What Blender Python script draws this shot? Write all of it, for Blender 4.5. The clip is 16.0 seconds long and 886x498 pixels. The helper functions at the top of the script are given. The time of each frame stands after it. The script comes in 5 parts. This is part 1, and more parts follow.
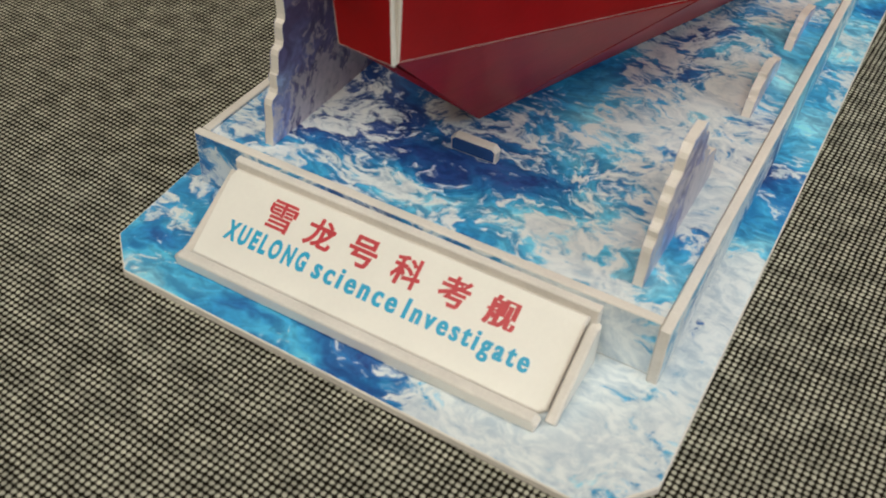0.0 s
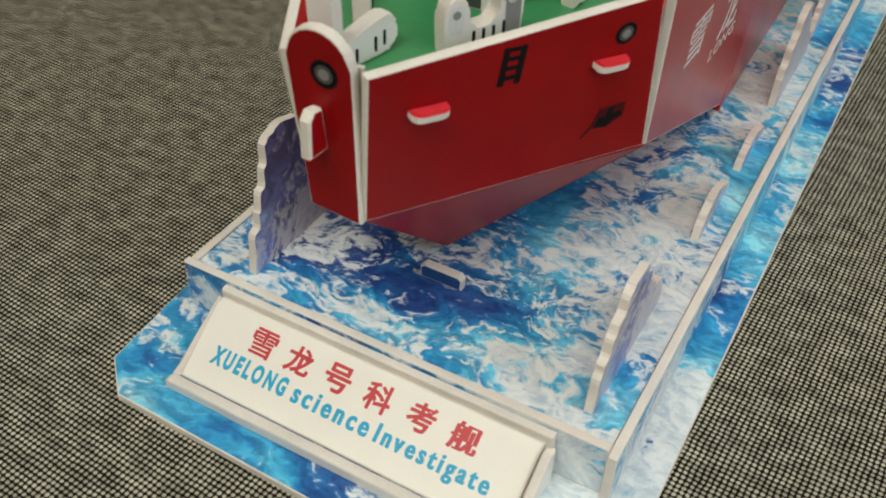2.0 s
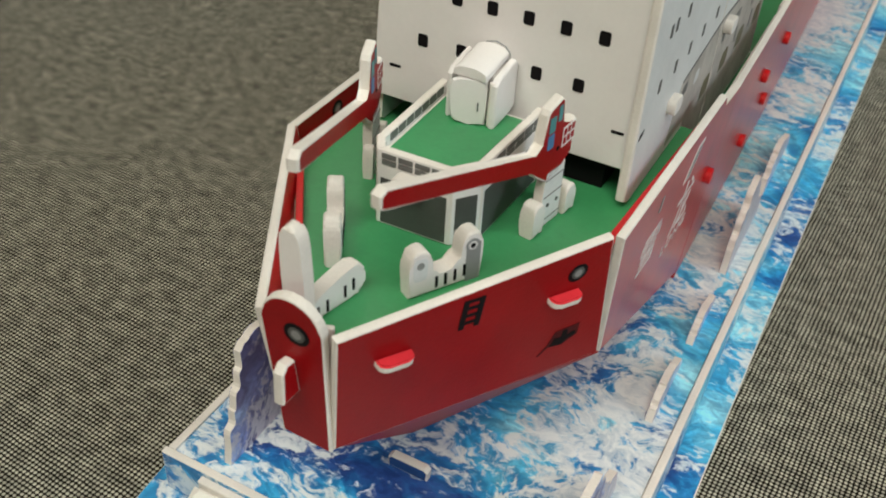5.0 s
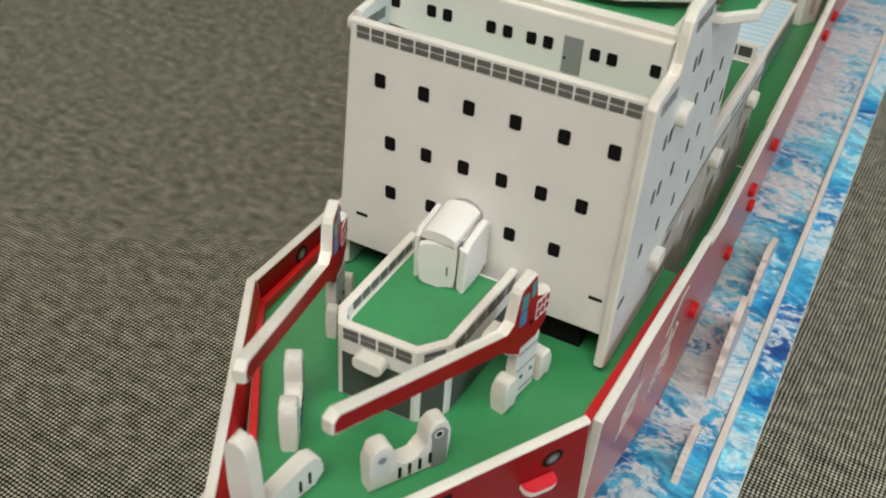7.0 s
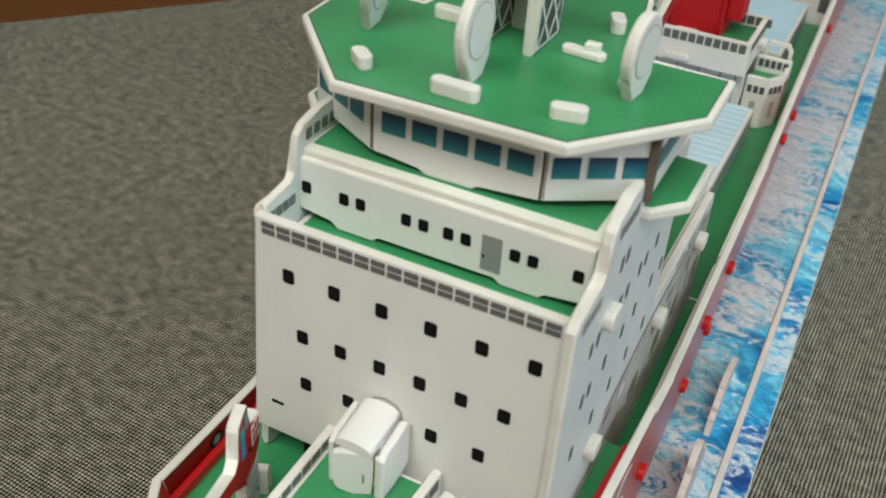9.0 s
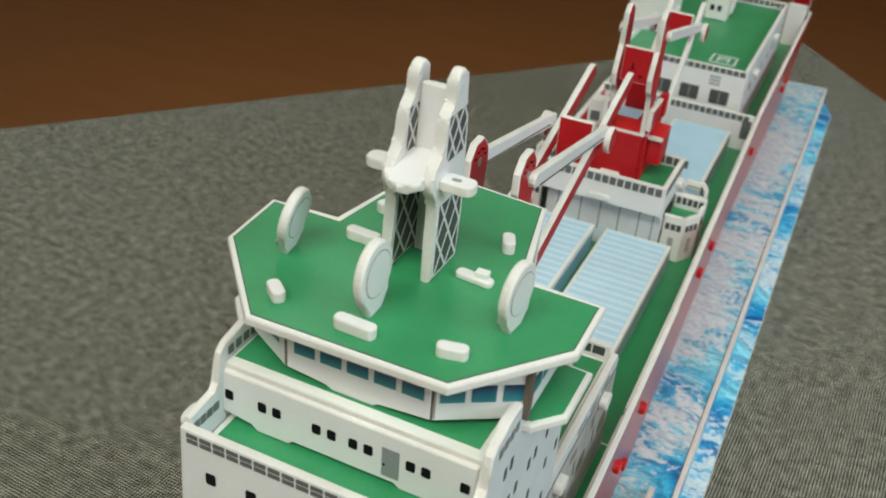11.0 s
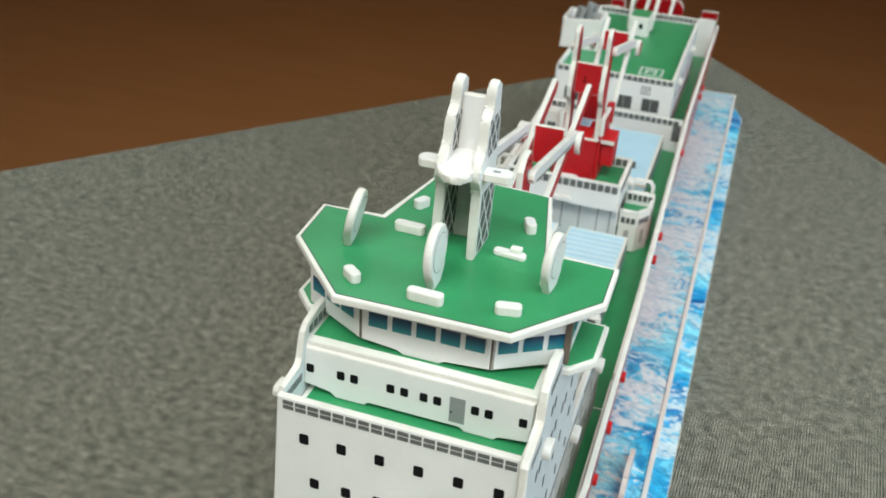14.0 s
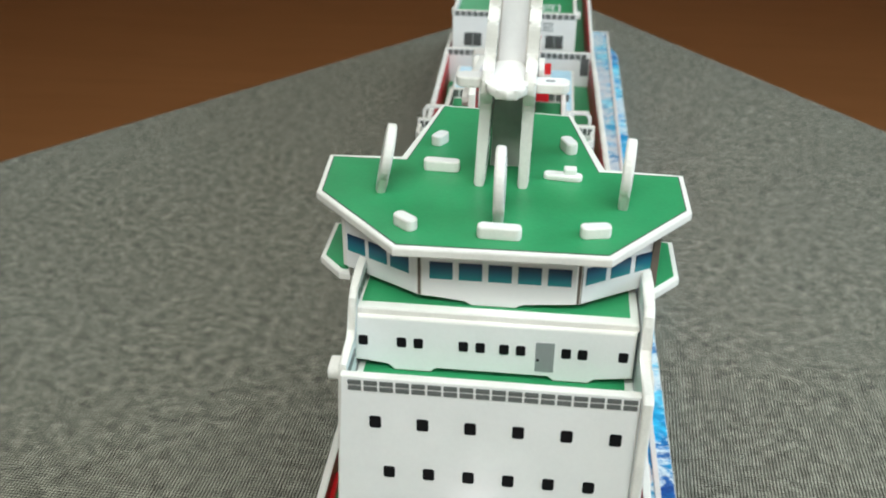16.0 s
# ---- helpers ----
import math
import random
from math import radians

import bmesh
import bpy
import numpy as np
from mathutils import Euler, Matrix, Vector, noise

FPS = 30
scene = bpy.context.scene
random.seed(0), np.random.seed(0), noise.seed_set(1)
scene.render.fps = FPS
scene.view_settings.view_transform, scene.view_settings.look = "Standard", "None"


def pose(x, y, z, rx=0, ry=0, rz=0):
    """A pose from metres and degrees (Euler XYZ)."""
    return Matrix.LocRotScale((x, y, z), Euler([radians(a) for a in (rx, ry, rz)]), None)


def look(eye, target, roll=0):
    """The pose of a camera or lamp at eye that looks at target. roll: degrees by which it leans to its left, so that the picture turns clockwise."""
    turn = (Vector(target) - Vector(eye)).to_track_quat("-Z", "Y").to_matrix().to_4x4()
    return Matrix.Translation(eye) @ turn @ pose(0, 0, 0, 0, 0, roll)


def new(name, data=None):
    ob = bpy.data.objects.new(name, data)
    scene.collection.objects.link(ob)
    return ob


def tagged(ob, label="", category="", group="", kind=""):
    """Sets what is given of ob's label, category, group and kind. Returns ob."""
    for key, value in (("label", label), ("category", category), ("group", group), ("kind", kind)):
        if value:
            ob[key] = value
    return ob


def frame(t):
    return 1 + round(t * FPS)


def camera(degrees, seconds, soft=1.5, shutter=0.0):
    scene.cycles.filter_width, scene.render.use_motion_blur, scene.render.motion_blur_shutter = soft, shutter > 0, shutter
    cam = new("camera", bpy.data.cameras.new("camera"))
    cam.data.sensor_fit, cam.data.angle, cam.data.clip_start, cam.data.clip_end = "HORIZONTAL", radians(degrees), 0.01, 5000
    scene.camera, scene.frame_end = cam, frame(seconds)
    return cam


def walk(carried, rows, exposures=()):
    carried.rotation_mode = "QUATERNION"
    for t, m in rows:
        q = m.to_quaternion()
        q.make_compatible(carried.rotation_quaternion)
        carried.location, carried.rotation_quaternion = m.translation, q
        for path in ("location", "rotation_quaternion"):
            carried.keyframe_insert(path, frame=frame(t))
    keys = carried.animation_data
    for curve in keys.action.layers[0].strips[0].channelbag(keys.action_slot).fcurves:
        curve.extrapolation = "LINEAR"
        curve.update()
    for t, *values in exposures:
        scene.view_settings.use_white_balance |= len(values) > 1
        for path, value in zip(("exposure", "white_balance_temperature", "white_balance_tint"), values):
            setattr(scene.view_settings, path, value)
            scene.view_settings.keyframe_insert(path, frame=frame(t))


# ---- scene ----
cam = camera(49.00, 16.0, soft=1.8)
PATH = [
    (0, (0.08718, -0.14473, 0.16873), (0.00206, 0.01618, -0.00263), 2.76),
    (0.5, (0.09226, -0.14790, 0.17890), (0.00620, 0.01478, 0.00970), 2.59),
    (1, (0.09405, -0.14942, 0.18662), (0.00671, 0.01535, 0.02011), 2.40),
    (1.5, (0.09345, -0.14816, 0.19477), (0.00609, 0.01786, 0.02953), 2.36),
    (2, (0.09311, -0.14159, 0.19901), (0.00468, 0.02532, 0.03523), 2.33),
    (2.5, (0.08952, -0.13885, 0.20690), (0.00133, 0.02955, 0.04453), 2.51),
    (3, (0.08722, -0.13501, 0.21422), (-0.00054, 0.03458, 0.05286), 2.73),
    (5.5, (0.08574, -0.12326, 0.24686), (-0.00073, 0.05371, 0.09290), 3.61),
    (6, (0.08311, -0.11617, 0.25134), (-0.00336, 0.06154, 0.09822), 3.70),
    (6.5, (0.07838, -0.10641, 0.25685), (-0.00827, 0.07267, 0.10545), 3.92),
    (7, (0.07483, -0.09605, 0.26052), (-0.01177, 0.08410, 0.11038), 4.02),
    (7.5, (0.07358, -0.08366, 0.26197), (-0.01320, 0.09717, 0.11274), 4.05),
    (8, (0.07141, -0.07368, 0.26491), (-0.01486, 0.10816, 0.11662), 4.12),
    (8.5, (0.06928, -0.06686, 0.27140), (-0.01659, 0.11699, 0.12537), 3.95),
    (9, (0.07095, -0.05879, 0.28259), (-0.01447, 0.12730, 0.13915), 3.89),
    (9.5, (0.07267, -0.05416, 0.29704), (-0.01131, 0.13462, 0.15629), 4.13),
    (10, (0.07618, -0.05023, 0.30596), (-0.00746, 0.14079, 0.16806), 4.21),
    (12.5, (0.09719, -0.08325, 0.35631), (0.01745, 0.11771, 0.23077), 5.36),
    (13, (0.10163, -0.09882, 0.35582), (0.02327, 0.10312, 0.23102), 4.95),
    (13.5, (0.09025, -0.11031, 0.34886), (0.01786, 0.09405, 0.22437), 4.60),
    (14, (0.06782, -0.11266, 0.34149), (0.00419, 0.09492, 0.21754), 3.71),
    (14.5, (0.04374, -0.11142, 0.33396), (-0.00823, 0.09953, 0.21027), 3.02),
    (15, (0.03059, -0.10668, 0.32792), (-0.01069, 0.10655, 0.20412), 2.39),
    (15.5, (0.01879, -0.10131, 0.32233), (-0.01193, 0.11334, 0.19790), 1.49),
    (16, (0.00697, -0.10048, 0.31068), (-0.01619, 0.11421, 0.18470), 0.40),
]
EXPOSURES = [(0, -0.24, 6960, 4.0), (3, -0.14, 6850, 0.5), (7, 0.03, 6600, 1.0), (10, 0.03, 6240, -3.8), (12.5, 0.30, 6130, -4.2), (16, 0.49, 5780, -4.8)]
walk(cam, [(t, look(eye, target, roll)) for t, eye, target, roll in PATH], EXPOSURES)
cam.data.dof.use_dof, cam.data.dof.focus_distance, cam.data.dof.aperture_fstop = True, 0.28, 27

# ---- light: a closed room lit broadly from overhead, with daylight from starboard ----
world = bpy.data.worlds.new("room_air")
world.use_nodes = True
world.node_tree.nodes["Background"].inputs[0].default_value = (0.9, 0.95, 1.0, 1)
world.node_tree.nodes["Background"].inputs[1].default_value = 0.15
scene.world = world


def area_lamp(name, at, to, sx, sy, watts, colour):
    d = bpy.data.lights.new(name, "AREA")
    d.shape, d.size, d.size_y, d.energy, d.color = "RECTANGLE", sx, sy, watts, colour
    ob = new(name, d)
    ob.matrix_world = look(at, to)
    return ob


area_lamp("overhead_light", (0.10, -0.70, 1.82), (0.0, 0.25, 0.0), 1.6, 1.2, 49, (1.0, 0.96, 0.90))
# Added fill lamp, unseen, that lifts the far cloth and the brown floor.
area_lamp("overhead_light", (-0.9, 1.8, 1.82), (-0.4, 1.4, 0.0), 0.9, 0.9, 6, (1.0, 0.95, 0.88))
area_lamp("window_daylight", (2.7, 0.1, 1.35), (0.0, 0.3, 0.1), 1.2, 1.2, 35, (0.78, 0.88, 1.0))

# ---- units: the model is laid out in millimetres above its sea sheet ----
MM, SHEET = 0.001, 18.5


def P3(x, y, z):
    return Vector((x * MM, y * MM, (z + SHEET) * MM))


# ---- materials ----
def mat(name, colour, rough=0.45, vary=0.06, grain=900.0, bump=0.02, coat=0.0, spec=0.5, film=0.2):
    """A printed or moulded surface: colour, faint mottling at two scales, fine relief."""
    m = bpy.data.materials.new(name)
    m.use_nodes = True
    nt = m.node_tree
    b = nt.nodes["Principled BSDF"]
    geo = nt.nodes.new("ShaderNodeNewGeometry")
    n1 = nt.nodes.new("ShaderNodeTexNoise")
    n2 = nt.nodes.new("ShaderNodeTexNoise")
    n1.inputs["Scale"].default_value, n2.inputs["Scale"].default_value = 70, grain
    n1.inputs["Detail"].default_value = 5
    add = nt.nodes.new("ShaderNodeMath")
    add.operation = "MULTIPLY_ADD"
    add.inputs[1].default_value = 0.4
    rng = nt.nodes.new("ShaderNodeMapRange")
    rng.inputs["From Min"].default_value, rng.inputs["From Max"].default_value = 0.45, 0.95
    rng.inputs["To Min"].default_value, rng.inputs["To Max"].default_value = 1 - vary, 1 + vary
    mix = nt.nodes.new("ShaderNodeMix")
    mix.data_type, mix.blend_type = "RGBA", "MULTIPLY"
    mix.inputs[0].default_value = 1
    mix.inputs[6].default_value = (*colour, 1)
    bp = nt.nodes.new("ShaderNodeBump")
    bp.inputs["Strength"].default_value, bp.inputs["Distance"].default_value = bump * 10, 0.0002
    L = nt.links.new
    L(geo.outputs["Position"], n1.inputs["Vector"])
    L(geo.outputs["Position"], n2.inputs["Vector"])
    L(n2.outputs["Fac"], add.inputs[0])
    L(n1.outputs["Fac"], add.inputs[2])
    L(add.outputs[0], rng.inputs["Value"])
    L(rng.outputs[0], mix.inputs[7])
    L(mix.outputs[2], b.inputs["Base Color"])
    L(n2.outputs["Fac"], bp.inputs["Height"])
    L(bp.outputs[0], b.inputs["Normal"])
    b.inputs["Roughness"].default_value = rough
    b.inputs["Coat Weight"].default_value = coat
    b.inputs["Coat Roughness"].default_value = film
    b.inputs["Specular IOR Level"].default_value = spec
    return m


WHITE = mat("white_print", (0.835, 0.80, 0.79), 0.42, 0.03)
CREAM = mat("cream_print", (0.85, 0.82, 0.765), 0.40, 0.03)
FOAM = mat("foam_edge", (0.78, 0.73, 0.68), 0.75, 0.10, 1400, 0.02)
GREEN = mat("green_print", (0.052, 0.290, 0.110), 0.42, 0.10, coat=0.12)
RED = mat("red_print", (0.300, 0.003, 0.006), 0.40, 0.12, spec=0.16)
HULL = mat("glossy_hull_red", (0.46, 0.005, 0.010), 0.34, 0.18, 500, 0.004, coat=0.6, spec=0.2, film=0.22)
CRANE = mat("crane_red_print", (0.47, 0.012, 0.018), 0.42, 0.12, spec=0.25)
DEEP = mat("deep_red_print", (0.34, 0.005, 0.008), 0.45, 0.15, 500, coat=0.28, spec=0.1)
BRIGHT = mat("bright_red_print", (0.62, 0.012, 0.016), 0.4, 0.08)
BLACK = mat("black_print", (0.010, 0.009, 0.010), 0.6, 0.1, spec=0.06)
FADED = mat("faded_black_print", (0.075, 0.007, 0.008), 0.5, 0.2, spec=0.1)
ROSE = mat("rose_red_print", (0.66, 0.030, 0.045), 0.35, 0.12, coat=0.3)
GREY = mat("grey_print", (0.28, 0.28, 0.28), 0.45, 0.06)
RAIL = mat("railing_print", (0.13, 0.13, 0.125), 0.5, 0.10)
DARK = mat("dark_grey_print", (0.075, 0.075, 0.072), 0.5, 0.12)
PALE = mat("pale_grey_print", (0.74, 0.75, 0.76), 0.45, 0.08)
TEAL = mat("window_blue_print", (0.035, 0.21, 0.30), 0.3, 0.2, 300)
SKY = mat("light_blue_print", (0.52, 0.72, 0.86), 0.4, 0.05)
SKYLINE = mat("pale_blue_stripe", (0.70, 0.83, 0.91), 0.4, 0.04)
TEXT_RED = mat("red_lettering", (0.55, 0.03, 0.045), 0.45, 0.04)
TEXT_CYAN = mat("cyan_lettering", (0.005, 0.37, 0.62), 0.45, 0.04)
LETTER = mat("white_lettering", (0.75, 0.72, 0.72), 0.45, 0.05)
STEEL = mat("dark_metal_print", (0.16, 0.16, 0.16), 0.4, 0.3)
TAUPE = mat("grey_brown_print", (0.49, 0.46, 0.43), 0.42, 0.30, 260)
GLASS_TEAL = mat("cab_glass_teal", (0.05, 0.25, 0.27), 0.4, 0.1)
GLASS_BLUE = mat("cab_glass_blue", (0.05, 0.20, 0.42), 0.4, 0.1)
PIPE = mat("grey_pipe_print", (0.30, 0.30, 0.30), 0.4, 0.5, 220)
OLIVE = mat("dark_olive_print", (0.16, 0.15, 0.095), 0.45, 0.2, 300)
# beige foam edge with shade darkened into its brown
EDGE_SHADE = mat("shaded_foam_edge", (0.13, 0.10, 0.078), 0.6, 0.3, 300)
PLASTER = mat("wall_paint", (0.72, 0.70, 0.66), 0.8, 0.05, 200)


def sea_material(name="printed_sea", white=(0.84, 0.87, 0.89), mute=0.0, bright=0.0):
    """Printed sea: crumpled blue water, indigo hollows and torn lacy foam."""
    m = bpy.data.materials.new(name)
    m.use_nodes = True
    nt = m.node_tree
    b = nt.nodes["Principled BSDF"]
    L = nt.links.new
    geo = nt.nodes.new("ShaderNodeNewGeometry")

    def mapped(turn, scale):
        mp = nt.nodes.new("ShaderNodeMapping")
        mp.inputs["Rotation"].default_value = (0, 0, turn)
        mp.inputs["Scale"].default_value = scale
        L(geo.outputs["Position"], mp.inputs["Vector"])
        return mp.outputs[0]

    def noise_of(scale, detail, rough, vec, out="Fac", dist=0.0):
        n = nt.nodes.new("ShaderNodeTexNoise")
        n.inputs["Scale"].default_value, n.inputs["Detail"].default_value = scale, detail
        n.inputs["Roughness"].default_value, n.inputs["Distortion"].default_value = rough, dist
        L(vec, n.inputs["Vector"])
        return n.outputs[out]

    def calc(op, x, y=0.0, z=0.0):
        n = nt.nodes.new("ShaderNodeMath")
        n.operation = op
        for i, v in enumerate((x, y, z)):
            if isinstance(v, (int, float)):
                n.inputs[i].default_value = v
            else:
                L(v, n.inputs[i])
        return n.outputs[0]

    def span(value, lo, hi, to_lo=0.0, to_hi=1.0, soft=False):
        n = nt.nodes.new("ShaderNodeMapRange")
        if soft:
            n.interpolation_type = "SMOOTHSTEP"
        for key, v in (("From Min", lo), ("From Max", hi), ("To Min", to_lo), ("To Max", to_hi)):
            n.inputs[key].default_value = v
        L(value, n.inputs["Value"])
        return n.outputs[0]

    def shifted(vec, add_vec=None, by=None, gain=0.0):
        n = nt.nodes.new("ShaderNodeVectorMath")
        if by is not None:
            n.operation = "ADD"
            n.inputs[1].default_value = by
            L(vec, n.inputs[0])
        else:
            n.operation = "MULTIPLY_ADD"
            n.inputs[1].default_value = (gain, gain, gain)
            L(add_vec, n.inputs[0])
            L(vec, n.inputs[2])
        return n.outputs[0]

    def ramp(stops, fac):
        r = nt.nodes.new("ShaderNodeValToRGB")
        e = r.color_ramp.elements
        e[0].position, e[0].color = stops[0][0], (*stops[0][1], 1)
        e[1].position, e[1].color = stops[-1][0], (*stops[-1][1], 1)
        for p, c in stops[1:-1]:
            e.new(p).color = (*c, 1)
        L(fac, r.inputs[0])
        return r.outputs[0]

    def mixed(kind, fac, c0, c1):
        n = nt.nodes.new("ShaderNodeMix")
        n.data_type, n.blend_type = "RGBA", kind
        for i, v in ((0, fac), (6, c0), (7, c1)):
            if isinstance(v, (int, float, tuple)):
                n.inputs[i].default_value = v
            else:
                L(v, n.inputs[i])
        return n.outputs[2]

    flow = mapped(-0.75, (0.80, 1.10, 1.0))
    bend = noise_of(38, 4, 0.55, flow, "Color")
    warped = shifted(flow, add_vec=bend, gain=0.030)
    n1 = noise_of(50, 8, 0.58, warped)
    n2 = noise_of(128, 5, 0.56, warped)
    crumb = noise_of(330, 4, 0.60, warped)
    cover = noise_of(20, 4, 0.55, warped)
    depth = noise_of(26, 5, 0.58, shifted(warped, by=(0.37, 0.11, 0.0)))
    lace1 = span(calc("ABSOLUTE", calc("SUBTRACT", n1, 0.5)), 0.0, 0.10, 1.0, 0.0)
    lace2 = span(calc("ABSOLUTE", calc("SUBTRACT", n2, 0.5)), 0.0, 0.11, 1.0, 0.0)
    axis = nt.nodes.new("ShaderNodeSeparateXYZ")
    L(geo.outputs["Position"], axis.inputs[0])
    starboard = calc("MINIMUM", span(axis.outputs[0], -0.02, 0.048, -0.15, 0.20), span(axis.outputs[0], 0.054, 0.064, 0.20, 0.09))
    ahead = span(axis.outputs[1], -0.001, -0.006, 0.0, -0.05)
    astern = span(axis.outputs[1], 0.10, 0.40, 0.0, 0.09)
    quarter = calc("MULTIPLY", span(axis.outputs[1], 0.09, 0.24, 0.30, 0.0), calc("MINIMUM", span(axis.outputs[0], 0.008, 0.036), span(axis.outputs[0], 0.050, 0.060, 1.0, 0.15)))
    # relief: one flank of each ripple is lighter, the other darker
    f0 = noise_of(96, 5, 0.55, warped)
    f1 = noise_of(96, 5, 0.55, shifted(warped, by=(0.0014, 0.0009, 0.0)))
    flank = calc("SUBTRACT", f0, f1)
    m_ = calc("MULTIPLY_ADD", lace1, 0.42, calc("MULTIPLY", lace2, 0.34))
    m_ = calc("MULTIPLY_ADD", calc("SUBTRACT", cover, 0.5), 2.9, m_)
    m_ = calc("MULTIPLY_ADD", calc("SUBTRACT", crumb, 0.5), 1.2, m_)
    m_ = calc("MULTIPLY_ADD", flank, 1.6, m_)
    m_ = calc("ADD", m_, calc("ADD", calc("ADD", starboard, astern), calc("ADD", quarter, calc("ADD", ahead, bright))))
    foam = span(m_, 0.33, 0.74, 0.0, 0.95, soft=True)
    hue = calc("MULTIPLY_ADD", calc("SUBTRACT", depth, 0.5), 2.0, 0.47)
    hue = calc("MULTIPLY_ADD", calc("SUBTRACT", n1, 0.5), 0.55, hue)
    hue = calc("ADD", hue, calc("MULTIPLY_ADD", starboard, 0.9, calc("MULTIPLY", astern, 1.5)))
    water = ramp([(0.20, (0.022, 0.075, 0.29)), (0.36, (0.020, 0.170, 0.47)), (0.49, (0.034, 0.32, 0.65)), (0.62, (0.085, 0.47, 0.75)), (0.84, (0.30, 0.69, 0.85))], hue)
    water = mixed("MULTIPLY", 1.0, water, mixed("MIX", span(flank, -0.08, 0.08), (0.56, 0.63, 0.73, 1), (1.35, 1.34, 1.25, 1)))
    spray = mixed("MIX", span(calc("MULTIPLY_ADD", flank, 1.5, crumb), 0.30, 0.66), (white[0] * 0.64, white[1] * 0.72, white[2] * 0.80, 1), (*white, 1))
    colour = mixed("MIX", foam, water, spray)
    hsv = nt.nodes.new("ShaderNodeHueSaturation")
    hsv.inputs["Saturation"].default_value = 1 - mute
    hsv.inputs["Hue"].default_value = 0.5 + 0.12 * mute
    L(colour, hsv.inputs["Color"])
    L(hsv.outputs[0], b.inputs["Base Color"])
    b.inputs["Roughness"].default_value = 0.45
    b.inputs["Coat Weight"].default_value = 0.15
    b.inputs["Coat Roughness"].default_value = 0.35
    return m


def pane_material():
    """Printed bridge windows: deep blue above, teal below."""
    m = TEAL.copy()
    m.name = "bridge_window_print"
    nt = m.node_tree
    geo = nt.nodes.new("ShaderNodeNewGeometry")
    sep = nt.nodes.new("ShaderNodeSeparateXYZ")
    rng = nt.nodes.new("ShaderNodeMapRange")
    rng.inputs["From Min"].default_value, rng.inputs["From Max"].default_value = (166.0 + SHEET) * MM, (170.9 + SHEET) * MM
    r = nt.nodes.new("ShaderNodeValToRGB")
    e = r.color_ramp.elements
    e[0].position, e[0].color = 0.1, (0.030, 0.215, 0.235, 1)
    e[1].position, e[1].color = 0.95, (0.006, 0.026, 0.070, 1)
    e.new(0.6).color = (0.016, 0.115, 0.195, 1)
    nt.links.new(geo.outputs["Position"], sep.inputs[0])
    nt.links.new(sep.outputs[2], rng.inputs["Value"])
    nt.links.new(rng.outputs[0], r.inputs[0])
    nt.links.new(r.outputs[0], nt.nodes["Principled BSDF"].inputs["Base Color"])
    return m


PANES = pane_material()
SEA = sea_material()
# sea print for the waves, with reddish bounce off the hull tinted in
LILAC = sea_material("lilac_bounce_sea_print", (0.55, 0.50, 0.62), 0.40, 0.10)
TAB_BLUE = mat("dark_blue_print", (0.03, 0.10, 0.30), 0.45, 0.25, 300)


